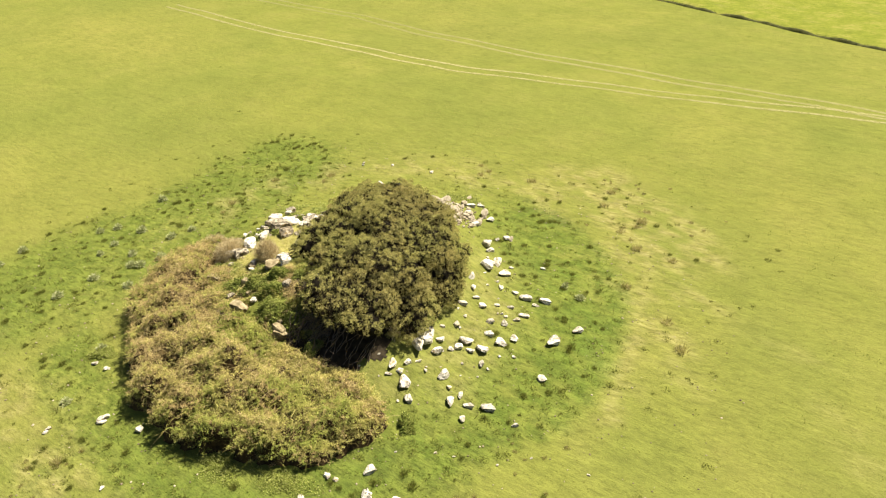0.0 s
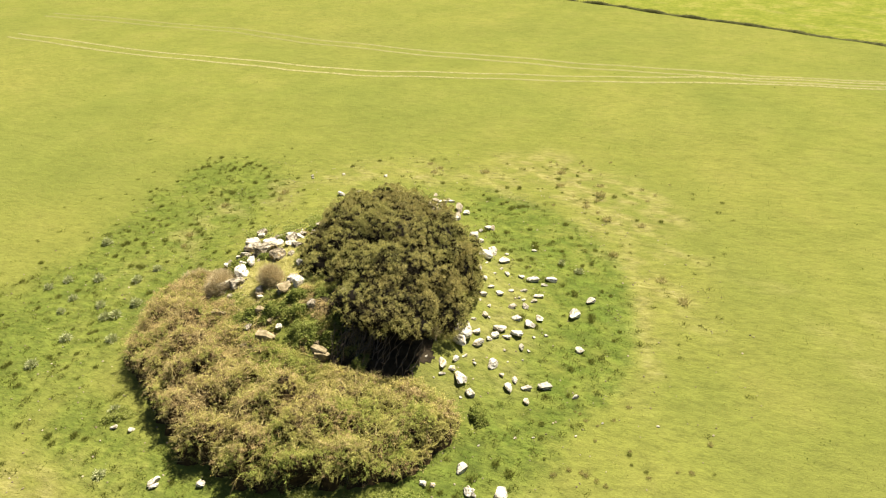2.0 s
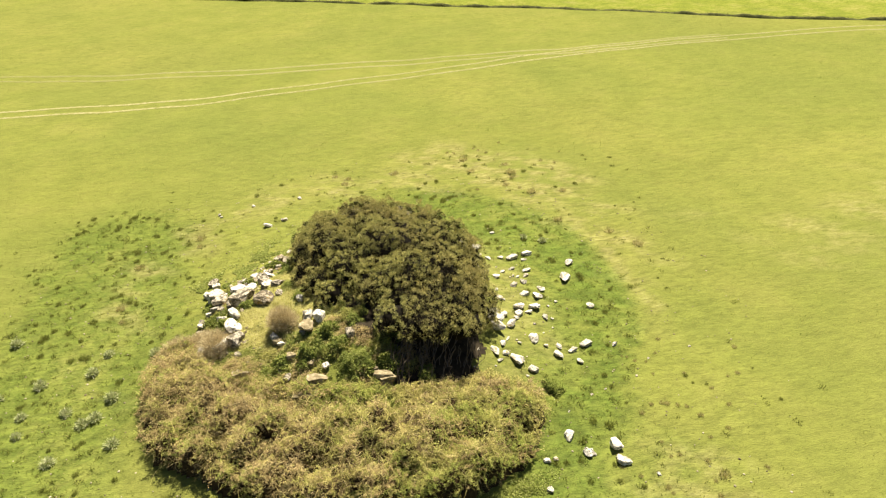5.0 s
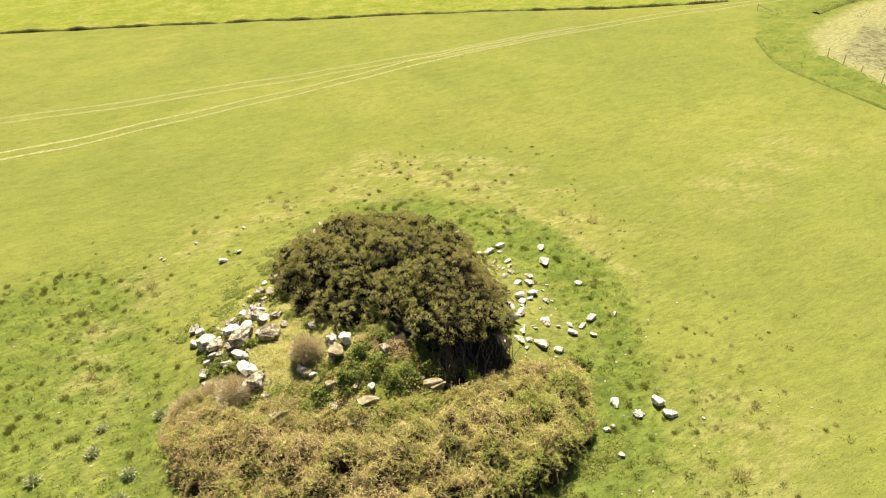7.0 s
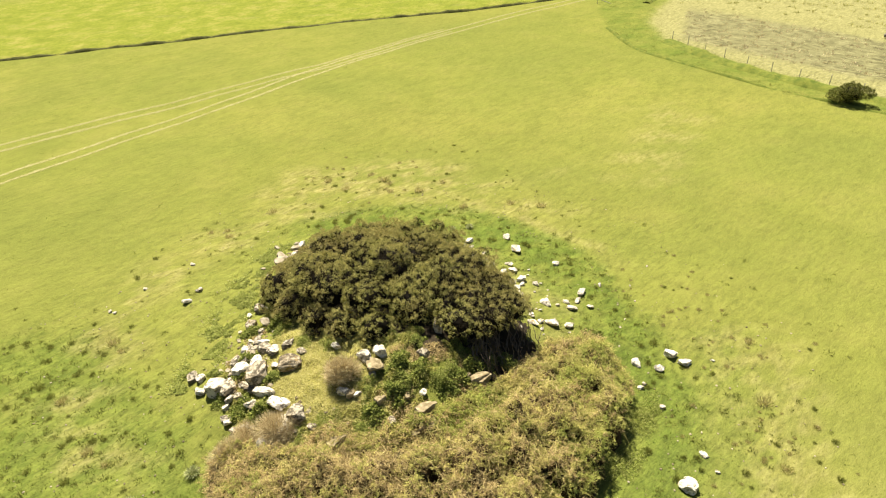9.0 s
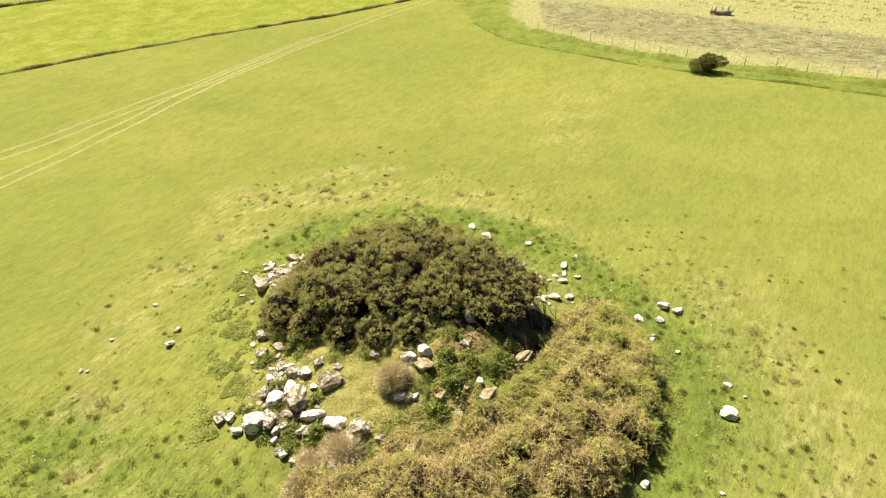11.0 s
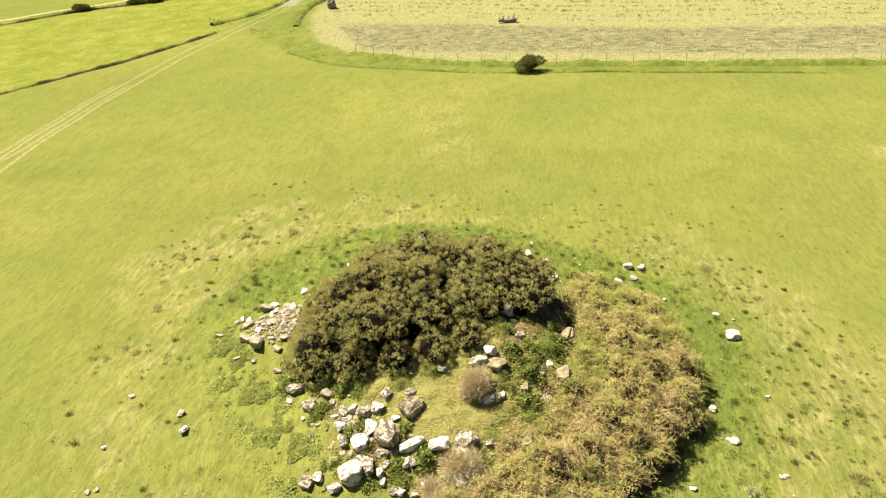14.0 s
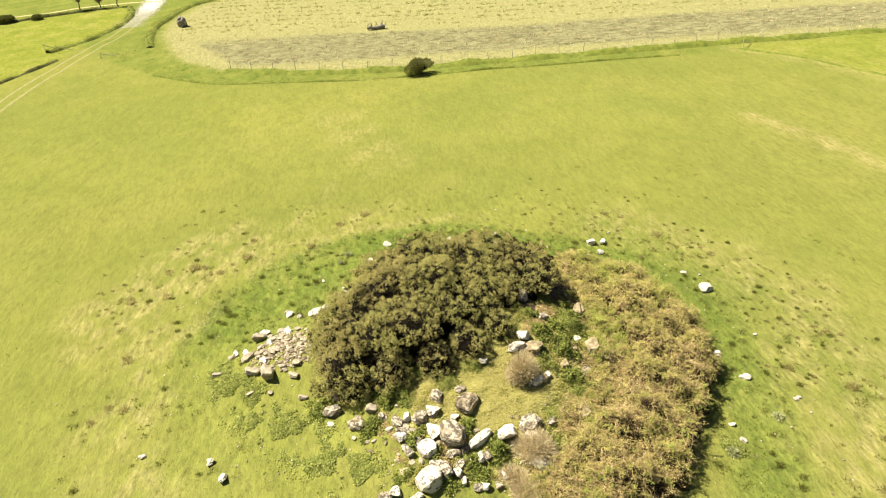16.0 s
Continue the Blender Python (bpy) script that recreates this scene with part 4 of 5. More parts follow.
FIELD_SOUTH_STONES = [
    (-12.86, 7.76, 0.25, 0.15, 104), (-18.37, 7.90, 0.21, 0.17, 73), (-14.36, 8.25, 0.81, 0.54, 77), (-14.29, 8.27, 0.72, 0.65, 106), (-12.43, 8.47, 0.40, 0.24, 105),
    (-12.41, 8.52, 0.34, 0.22, 60), (-12.47, 8.55, 0.36, 0.25, 78), (-22.78, 8.87, 0.28, 0.17, 48), (-21.17, 10.19, 0.44, 0.28, 78), (-21.15, 10.31, 0.45, 0.25, 53),
    (-19.41, 10.53, 0.35, 0.20, 80), (-19.30, 10.54, 0.35, 0.32, 56), (-6.96, 10.69, 0.21, 0.17, 122), (-11.30, 10.93, 0.29, 0.25, 130), (-8.03, 11.57, 0.68, 0.41, 126),
    (-13.84, 11.82, 0.28, 0.24, 137), (-10.98, 12.18, 0.32, 0.23, 174), (-10.93, 12.18, 0.30, 0.20, 132), (-9.18, 12.19, 0.42, 0.49, 167),
]
FIELD_NORTH_STONES = [
    (-10.59, 12.19, 0.23, 0.24, 172), (-9.15, 12.23, 0.57, 0.31, 129), (-7.98, 12.35, 0.69, 0.62, 127), (-21.65, 33.33, 0.63, 0.39, 174), (-20.65, 33.94, 0.36, 0.35, 172),
    (-20.58, 33.94, 0.30, 0.35, 137), (-24.66, 35.73, 0.23, 0.23, 146), (-24.80, 36.01, 0.22, 0.23, 179), (-22.60, 36.54, 0.26, 0.22, 122), (-19.56, 36.81, 0.28, 0.28, 119),
    (-19.56, 36.90, 0.26, 0.27, 139),
]

for places, label, small, group, flat, shapes in (
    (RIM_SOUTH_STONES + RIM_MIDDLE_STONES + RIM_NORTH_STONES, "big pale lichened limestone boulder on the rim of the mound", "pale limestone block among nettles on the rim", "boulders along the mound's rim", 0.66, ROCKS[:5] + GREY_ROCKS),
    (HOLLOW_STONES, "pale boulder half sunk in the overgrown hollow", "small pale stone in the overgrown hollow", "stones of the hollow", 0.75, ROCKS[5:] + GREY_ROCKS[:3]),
    (MOSSY_STONES, "mossy brown-stained boulder in the overgrown hollow", "small brown-stained stone in the overgrown hollow", "mossy stones of the hollow", 0.8, MOSSY_ROCKS),
    (SCREE_STONES, "angular pale stone at the edge of the rubble spill", "small angular stone at the edge of the rubble spill", "rubble spill", 0.6, TAN_ROCKS),
    (SLOPE_FOOT_STONES + SLOPE_SOUTH_STONES + SLOPE_MIDDLE_STONES + SLOPE_UPPER_STONES + SLOPE_NORTH_STONES, "pale limestone boulder lying on the short grass of the slope", "small white stone in short grass", "stones of the slope", 0.52, ROCKS),
    (FIELD_SOUTH_STONES + FIELD_NORTH_STONES, "loose whitish stone lying in the pasture", "small whitish stone in the pasture grass", "stones in the pasture", 0.55, ROCKS),
):
    for x, y, broad, deep, turn in places:
        stone(x, y, broad * 0.94, deep * 0.94, turn, label if broad * deep > 0.16 else small, group, flat, 0.14, shapes)
stone(-16.35, 19.3, 0.5, 0.45, 100, "upright grey stone standing against the bush", "stones of the hollow", 1.5, 0.1)
for _ in range(30):
    a, r, size = STONE_RNG.uniform(2.45, 3.4), STONE_RNG.gauss(6.4, 0.8), STONE_RNG.uniform(0.16, 0.34)
    stone(MOUND[0] + r * math.cos(a), MOUND[1] + r * math.sin(a), size, size * STONE_RNG.uniform(0.7, 1.3), a * 57, "pale limestone block wedged among bigger boulders", "boulders along the mound's rim", shapes=TAN_ROCKS)
for _ in range(44):
    u, v, size = STONE_RNG.random(), STONE_RNG.random(), STONE_RNG.uniform(0.16, 0.38)
    stone(-16.6 + 3.4 * u, 29.6 + 2.9 * v * (1 - 0.35 * u) + 0.5 * u, size, size * STONE_RNG.uniform(0.7, 1.3), u * 180, "small angular rubble on the bare spill", "rubble spill", 0.6, 0.15, TAN_ROCKS)


def rubble(name, label, x, y, size):
    """Loose little stones too many to count, in one mesh."""
    bm = bmesh.new()
    bmesh.ops.create_icosphere(bm, subdivisions=1, radius=0.5)
    ball = np.array([v.co[:] for v in bm.verts])
    tri = np.array([[v.index for v in f.verts] for f in bm.faces])
    bm.free()
    n = len(x)
    s = size[:, None, None] * RNG.uniform(0.65, 1.3, (n, 1, 3)) * np.array([1, 1, 0.65])
    co = ball[None] * s * RNG.uniform(0.75, 1.2, (n, len(ball), 1))
    a = RNG.uniform(0, 6.283, n)
    c, k = np.cos(a)[:, None], np.sin(a)[:, None]
    co = np.stack([co[..., 0] * c - co[..., 1] * k + x[:, None], co[..., 0] * k + co[..., 1] * c + y[:, None], co[..., 2] + (land(x, y) + size * 0.1)[:, None]], -1)
    faces = (tri[None] + (np.arange(n) * len(ball))[:, None, None]).reshape(-1, 3)
    thing(name, label, "rubble", kind="stuff", data=mesh_of(name, co.reshape(-1, 3), faces, M_PEBBLE))


u, v = RNG.triangular(0, 0.4, 1, 620), RNG.triangular(-0.15, 0.4, 1.15, 620)
rubble("rubble", "tan and white broken stone rubble spilling from the mound", -16.7 + 3.5 * u, 29.4 + 3.1 * v * (1 - 0.35 * u) + 0.5 * u, RNG.uniform(0.06, 0.22, 620))
a, r = RNG.uniform(2.2, 4.0, 130), RNG.uniform(5.2, 8.2, 130)
rubble("rubble", "small pale stones between the boulders of the rim", MOUND[0] + r * np.cos(a), MOUND[1] + r * np.sin(a), RNG.uniform(0.1, 0.26, 130))
a, r = RNG.uniform(0, 6.283, 1300), RNG.uniform(7.5, 20, 1300)
rubble("pebbles", "tiny white stones scattered through the grass", MOUND[0] + r * np.cos(a), MOUND[1] + r * np.sin(a), RNG.uniform(0.03, 0.11, 1300))
for _ in range(26):
    a, r, size = STONE_RNG.uniform(-0.9, 1.0), STONE_RNG.uniform(6.3, 9.5), STONE_RNG.uniform(0.08, 0.18)
    stone(MOUND[0] + r * math.cos(a), MOUND[1] + r * math.sin(a), size, size * STONE_RNG.uniform(0.7, 1.3), a * 57, "small white stone in short grass", "stones of the slope", 0.55)


# ---- herbs, shrubs and tussocks ----
def leafy_patch(name, label, category, x, y, rx, ry, h, count, mat, leaf=(0.07, 0.16)):
    """A low clump of broad leaves on the ground."""
    ob = thing(name, label, category, at=(x, y, float(land(x, y))))
    a, r = RNG.uniform(0, 6.283, count), RNG.uniform(0, 1, count) ** 0.65
    reach = 0.75 + 0.28 * np.sin(a * 2 + x) + 0.18 * np.sin(a * 5 + y)
    px, py = x + rx * r * reach * np.cos(a), y + ry * r * reach * np.sin(a)
    lumpy = 0.65 + 0.45 * wave(px, py, int(abs(x) * 10), 0.9)
    top = h * np.clip(1 - r ** 2.5, 0.12, 1) * np.clip(lumpy, 0.2, 1.2)
    base = np.c_[px, py, land(px, py) + top * RNG.uniform(0.25, 1.0, count)]
    way = RNG.normal(size=(count, 3)) * np.array([1, 1, 0.5]) + np.c_[np.cos(a) * r, np.sin(a) * r, np.full(count, 0.35)]
    me = mesh_of(name, *leaves(base, way, RNG.uniform(*leaf, count), RNG.uniform(leaf[0] * 0.5, leaf[1] * 0.5, count), np.c_[np.cos(a) * r, np.sin(a) * r, np.full(count, 1.0)], 0.6), mat)
    me.transform(Matrix.Translation(-ob.location))
    under("foliage", me, ob)
    return ob


def twig_shrub(x, y, rx, ry, h, count, label):
    """A dead shrub: a fuzzy ball of fine twigs fanning out of its foot."""
    ob = thing("dead_shrub", label, "shrub", at=(x, y, float(land(x, y))))
    d = unit(RNG.normal(size=(count, 3)) + np.array([0, 0, 0.5]))
    d[:, 2] = np.abs(d[:, 2])
    r = RNG.uniform(0.15, 0.9, count)
    heads = RNG.uniform(-0.45, 0.45, (5, 3)) * np.array([rx, ry, h * 0.5])
    base = d * np.array([rx, ry, h]) * r[:, None] * 0.72 + heads[RNG.integers(0, 5, count)]
    base[:, 2] = np.abs(base[:, 2])
    tip = unit(d + RNG.normal(0, 0.35, (count, 3)) + np.array([0, 0, 0.25]))
    me = mesh_of("twigwork", *leaves(base, tip, RNG.uniform(0.10, 0.30, count), RNG.uniform(0.006, 0.014, count), d + np.array([0, 0, 1.0]), 0.5), M_DRY)
    under("twigwork", me, ob)
    stems = mesh_of("tangle", *limbs(np.zeros((14, 3)), unit(d[:14]) * np.array([rx, ry, h]) * 0.75, 0.02, 0.008, 0.05), M_BARK)
    under("tangle", stems, ob)
    return ob


for x, y, rx, ry, h, c, lab in (
    (-20.6, 20.8, 0.7, 0.8, 1.25, 15000, "fuzzy tan dead shrub among the boulders"), (-23.8, 21.1, 1.1, 0.9, 1.0, 16000, "low tan dead shrub at the end of the brambles"),
    (-25.4, 21.8, 1.0, 0.8, 1.15, 17000, "low tan dead shrub at the end of the brambles"), (-24.6, 22.2, 0.8, 0.6, 0.5, 7000, "small tan dead shrub beside pale boulders"),
    (-21.4, 17.2, 0.7, 0.6, 0.4, 2500, "flattened tan dead shrub beside a mossy boulder"), (-11.9, 19.3, 0.35, 0.5, 0.9, 1600, "brown dead shoots at the skirt of the dark bush"),
):
    twig_shrub(x, y, rx, ry, h, c, lab)

for x, y, rx, ry, h, c in ((-19.7, 18.4, 0.8, 0.7, 0.55, 1500), (-18.8, 19.2, 0.7, 0.6, 0.5, 1200), (-23.6, 22.5, 0.8, 0.7, 0.5, 1500), (-20.0, 26.2, 1.2, 0.9, 0.6, 2200),
                            (-17.0, 17.2, 1.3, 0.8, 0.5, 1800), (-18.5, 18.3, 0.8, 0.6, 0.5, 1200), (-24.1, 23.5, 0.7, 0.7, 0.4, 1200), (-9.4, 15.6, 0.45, 0.45, 0.6, 900),
                            (-23.3, 25.0, 0.6, 0.5, 0.45, 1100), (-22.3, 25.6, 0.5, 0.6, 0.4, 900), (-24.3, 24.7, 0.5, 0.5, 0.4, 800), (-21.2, 27.3, 0.7, 0.5, 0.4, 1000), (-22.4, 23.5, 0.5, 0.5, 0.35, 700), (-19.4, 29.4, 0.8, 0.5, 0.4, 1000), (-13.3, 15.5, 1.3, 0.6, 0.5, 1700), (-11.4, 14.5, 0.9, 0.6, 0.7, 1200), (-15.0, 15.4, 1.0, 0.6, 0.5, 1300), (-20.8, 18.6, 0.6, 0.6, 0.4, 900)):
    leafy_patch("nettles", "dark green patch of nettles between the stones", "nettles", x, y, rx, ry, h, c, M_NETTLE)
for x, y, rx, ry, h, c in ((-12.2, 11.2, 1.6, 0.8, 0.2, 2200), (-15.0, 10.6, 1.6, 0.7, 0.2, 2200), (-24.6, 13.0, 0.7, 0.6, 0.35, 2000), (-22.0, 18.6, 1.2, 1.2, 0.25, 3500), (-22.3, 19.9, 0.9, 0.6, 0.22, 1800), (-20.4, 23.9, 0.7, 0.6, 0.25, 1500), (-19.9, 22.6, 0.5, 0.7, 0.3, 1400), (-21.6, 18.3, 0.8, 0.7, 0.3, 1800), (-17.6, 17.6, 0.9, 0.7, 0.4, 2000)):
    leafy_patch("weeds", "low yellowish green weeds and rank grass", "weeds", x, y, rx, ry, h, c, M_HERB, (0.04, 0.09))


def tuft(name, count, spread, height, width, mat, seed, flop=0.6):
    r = np.random.default_rng(seed)
    a, d = r.uniform(0, 6.283, count), r.uniform(0, 1, count) ** 0.7
    base = np.c_[np.cos(a) * d * spread * 0.45, np.sin(a) * d * spread * 0.45, np.full(count, -0.02)]
    way = np.c_[np.cos(a) * d * flop + r.normal(0, 0.2, count), np.sin(a) * d * flop + r.normal(0, 0.2, count), np.full(count, 0.8)]
    return mesh_of(name, *blades(base, way, r.uniform(0.5, 1.0, count) * height, width), mat)


TUFTS = [tuft("grass_tussock", 150, 0.55, 0.40, 0.028, M_TUSSOCK, 40 + i, 0.45) for i in range(4)]
PALE_TUFTS = [tuft("dry_tussock", 140, 0.55, 0.38, 0.028, M_PALEBLADE, 50 + i, 0.5) for i in range(3)]


def rosette(count, spread, seed):
    """A low rounded plant of narrow leaves standing out on all sides of a dome."""
    r = np.random.default_rng(seed)
    d = r.normal(size=(count, 3)) + np.array([0, 0, 0.5])
    d[:, 2] = np.abs(d[:, 2])
    d = unit(d)
    base = d * np.array([0.55, 0.55, 0.6]) * spread * r.uniform(0.3, 1.0, (count, 1))
    return mesh_of("spiky_plant", *leaves(base, d + r.normal(0, 0.35, (count, 3)), spread * r.uniform(0.3, 0.6, count), 0.026, np.tile(np.array([0, 0, 1.0]), (count, 1)) + d, 0.4), M_SILVER)


SPIKY = [rosette(300, 0.36, 60 + i) for i in range(3)]


def scatter(meshes, name, label, category, group, x, y, size):
    ob = thing(name, label, category, group, data=random.choice(meshes))
    ob.matrix_world = pose(x, y, float(land(x, y)), 0, 0, random.uniform(0, 360)) @ Matrix.Diagonal((size, size, size * random.uniform(0.7, 1.1), 1))


for x, y in ((-33.9, 25.3), (-29.2, 23.3), (-29.7, 22.1), (-31.9, 21.8), (-33.6, 21.4), (-34.2, 20.6), (-32.2, 20.0), (-30.3, 19.7), (-28.5, 20.2), (-29.0, 19.1), (-28.0, 17.4), (-30.4, 17.1),
             (-30.7, 15.1), (-29.5, 18.9), (-32.1, 18.9), (-24.9, 13.2), (-36.6, 17.1), (-36.4, 15.5), (-23.5, 10.2), (-26.9, 22.6), (-5.6, 27.3), (-6.6, 27.8)):
    scatter(SPIKY, "spiky_plant", "silvery green spiky rosette plant in the grass", "plant", "spiky plants in the pasture", x, y, random.uniform(0.8, 1.25))

spots = np.random.default_rng(9).uniform((-38, 2), (0, 40), (4000, 2))
spot_zone = zones(spots[:, 0], spots[:, 1])
clear = (np.hypot(spots[:, 0] - MOUND[0], spots[:, 1] - MOUND[1]) > 8.6) & (belt_height(spots[:, 0], spots[:, 1]) < 0) & (np.abs(off_line(spots[:, 0], spots[:, 1], BELT_LINE)) > 2.3)
clear &= np.random.default_rng(8).uniform(0, 1, 4000) < np.maximum(spot_zone[0], spot_zone[1]) * 0.9
for (x, y), straw in list(zip(spots[clear].tolist(), spot_zone[1][clear]))[:250]:
    if straw > 0.3 and random.random() < 0.85:
        scatter(PALE_TUFTS, "dry_tussock", "bleached straw-coloured grass tussock", "grass tussock", "tussocks round the mound", x, y, random.uniform(0.6, 1.2))
    else:
        scatter(TUFTS, "grass_tussock", "dark green grass tussock", "grass tussock", "tussocks round the mound", x, y, random.uniform(0.35, 0.7))


for line, n in (([(-7.5, 8.5), (-10, 6), (-14, 4.8), (-19, 5.5), (-22, 7.5)], 96), ([(-9, 40.3), (-5, 38), (-2.8, 34.8)], 30), ([(-2.6, 17.5), (-4.2, 13.5), (-6.6, 9.6)], 44)):
    mid, across = along([(*p, 0) for p in line], 0.2)
    for _ in range(n):
        k = random.randrange(len(mid))
        x, y = mid[k, :2] + across[k] * random.gauss(0, 1.7)
        if random.random() < 0.75:
            scatter(PALE_TUFTS, "dry_tussock", "bleached straw-coloured grass tussock", "grass tussock", "tussocks round the mound", x, y, random.uniform(0.25, 0.5))
        else:
            scatter(TUFTS, "grass_tussock", "dark green grass tussock", "grass tussock", "tussocks round the mound", x, y, random.uniform(0.25, 0.5))


def short_grass(name, label, n, lo, hi, mat, want, height, width):
    """Loose blades over a stretch of ground; want gives the share that stands at each place."""
    x, y = RNG.uniform(lo[0], hi[0], n), RNG.uniform(lo[1], hi[1], n)
    k = (RNG.uniform(0, 1, n) < want(x, y)) & (belt_height(x, y) < 0)
    x, y = x[k], y[k]
    way = np.c_[RNG.normal(-0.35, 0.45, len(x)), RNG.normal(-0.2, 0.45, len(x)), np.full(len(x), 0.42)]
    thing(name, label, "grass", kind="stuff", data=mesh_of(name, *blades(on_land(x, y, -0.01), way, RNG.uniform(*height, len(x)), RNG.uniform(*width, len(x))), mat))


def small_tussocks(n):
    """The many lesser tufts that cannot be told apart singly."""
    x, y = RNG.uniform(-42, 4, n), RNG.uniform(-2, 42, n)
    z = zones(x, y)
    k = (RNG.uniform(0, 1, n) < np.maximum(z[0], 0.8 * z[1]) * 0.9 + 0.04) & (np.hypot(x - MOUND[0], y - MOUND[1]) > 7.5) & (belt_height(x, y) < 0)
    x, y = x[k], y[k]
    s = RNG.uniform(0.08, 0.23, len(x))
    w = np.repeat(np.arange(len(x)), 34)
    a, d = RNG.uniform(0, 6.283, len(w)), RNG.uniform(0, 1, len(w)) ** 0.6
    px, py = x[w] + np.cos(a) * d * s[w], y[w] + np.sin(a) * d * s[w]
    way = np.c_[np.cos(a) * d + RNG.normal(0, 0.3, len(w)), np.sin(a) * d + RNG.normal(0, 0.3, len(w)), np.full(len(w), 0.8)]
    thing("small_tussocks", "small dark tufts of rank grass round the mound", "grass", kind="stuff", data=mesh_of("small_tussocks", *blades(on_land(px, py, -0.01), way, s[w] * RNG.uniform(0.5, 1.0, len(w)) * (1.15 - 0.5 * d), 0.034), M_TUSSOCK))


small_tussocks(4600)


def undergrowth(n, mat, name, label, seed, share, leaf, tall=0.17, slim=1.0):
    """Rank leafy growth over the hollow between the brambles, the boulders and the bush."""
    x, y = RNG.uniform(-24.5, -14, n), RNG.uniform(14.5, 27, n)
    r = np.hypot(x - MOUND[0], y - MOUND[1])
    lumps = wave(x, y, seed, 1.5) + 0.6 * wave(x, y, seed + 1, 0.6)
    flat = soft(2.7 - np.hypot(x + 20.9, y - 22.3), 0.3)
    k = (RNG.uniform(0, 1, n) > 0.97 * flat) & (r < 8.0 + 0.6 * wave(x, y, 81, 2.0)) & (x < -14.5) & (lumps > share(x, y)) & ((x < -16.6) | (y < 18.5)) & (np.hypot((x + 18.1) / 1.45, (y - 23.6) / 2.6) > 1)
    x, y, lumps = x[k], y[k], lumps[k] - share(x, y)[k]
    h = 0.03 + tall * np.clip(lumps, 0, 1.3)
    base = np.c_[x, y, land(x, y) + h * RNG.uniform(0.3, 1.0, len(x))]
    way = RNG.normal(size=(len(x), 3)) * np.array([1, 1, 0.25]) + np.array([0, 0, 0.1])
    up = np.c_[RNG.normal(0, 0.2, len(x)), RNG.normal(0.1, 0.2, len(x)), np.ones(len(x))]
    thing(name, label, "undergrowth", kind="stuff", data=mesh_of(name, *leaves(base, way, RNG.uniform(*leaf, len(x)), slim * RNG.uniform(leaf[0] * 0.4, leaf[1] * 0.45, len(x)), up, 0.55), mat))


def weed_band(points, width, n):
    """Leafy weeds strung along the foot of the stones."""
    mid, across = along([(*p, 0) for p in points], 0.1)
    k, off = RNG.integers(0, len(mid), n), RNG.normal(0, 0.42, n) * width
    x, y = mid[k, 0] + across[k, 0] * off, mid[k, 1] + across[k, 1] * off
    lumps = wave(x, y, 101, 1.4) + 0.7 * wave(x, y, 102, 0.5)
    x, y, lumps = x[lumps > 0.0], y[lumps > 0.0], lumps[lumps > 0.0]
    base = np.c_[x, y, land(x, y) + (0.03 + 0.07 * np.clip(lumps - 0.1, 0, 1.4)) * RNG.uniform(0.3, 1, len(x))]
    way = RNG.normal(size=(len(x), 3)) * np.array([1, 1, 0.4]) + np.array([0, 0, 0.2])
    up = np.tile(np.array([0, 0, 1.0]), (len(x), 1))
    thing("weeds", "pale green leafy weeds along the foot of the stones", "weeds", kind="stuff", data=mesh_of("weeds", *leaves(base, way, RNG.uniform(0.06, 0.12, len(x)), RNG.uniform(0.035, 0.065, len(x)), up, 0.25), M_HERB))


weed_band([(-14.6, 34.2), (-16.6, 33.4), (-19.2, 31.6), (-21.4, 29.6), (-23.0, 28.2), (-24.2, 27.4), (-24.9, 26.6)], 1.1, 46000)
undergrowth(200000, M_WEED, "undergrowth", "yellow-green rank herbs in the stony hollow", 83, lambda x, y: 0.3 + 0.45 * (x < -20.5) * (y > 19.5), (0.06, 0.15), 0.24, 0.5)
undergrowth(230000, M_NETTLE, "undergrowth", "dark green nettles and ivy in the stony hollow", 86, lambda x, y: 0.35 + 0.6 * (x < -20.5) * (y > 19.5), (0.05, 0.10), 0.34)
undergrowth(220000, M_DEADLEAF, "undergrowth", "dry straw-coloured sprawling growth in the stony hollow", 89, lambda x, y: 0.1 + 0.5 * (y > 19.0), (0.06, 0.16), 0.16, 0.35)
short_grass("short_grass", "short grazed yellow-green grass blades", 260000, (-46, -6), (10, 50), M_BLADE, lambda x, y: 0.85 - 0.5 * zones(x, y)[0], (0.03, 0.09), (0.02, 0.045))
def matted_grass(n):
    """Flattened yellow grass between the boulders and the bush."""
    x, y = RNG.uniform(-24.5, -17.6, n), RNG.uniform(17.5, 26, n)
    k = (RNG.uniform(0, 1, n) < soft(2.7 + 0.6 * wave(x, y, 97, 1.5) - np.hypot(x + 21.1, (y - 21.8) * 0.8), 0.3)) & (belt_height(x, y) < 0)
    x, y = x[k], y[k]
    lie = 2.0 * wave(x, y, 99, 2.2) + RNG.normal(0, 1.0, len(x))
    way = np.c_[np.cos(lie), np.sin(lie), RNG.uniform(0.0, 0.3, len(x))]
    up = np.c_[RNG.normal(0.0, 0.15, len(x)), RNG.normal(0.1, 0.15, len(x)), np.ones(len(x))]
    thing("matted_grass", "bright yellow-green matted grass in the stony hollow", "grass", kind="stuff", data=mesh_of("matted_grass", *leaves(on_land(x, y, 0.04), way, RNG.uniform(0.1, 0.28, len(x)), RNG.uniform(0.010, 0.022, len(x)), up, 0.35), M_YELLOW))


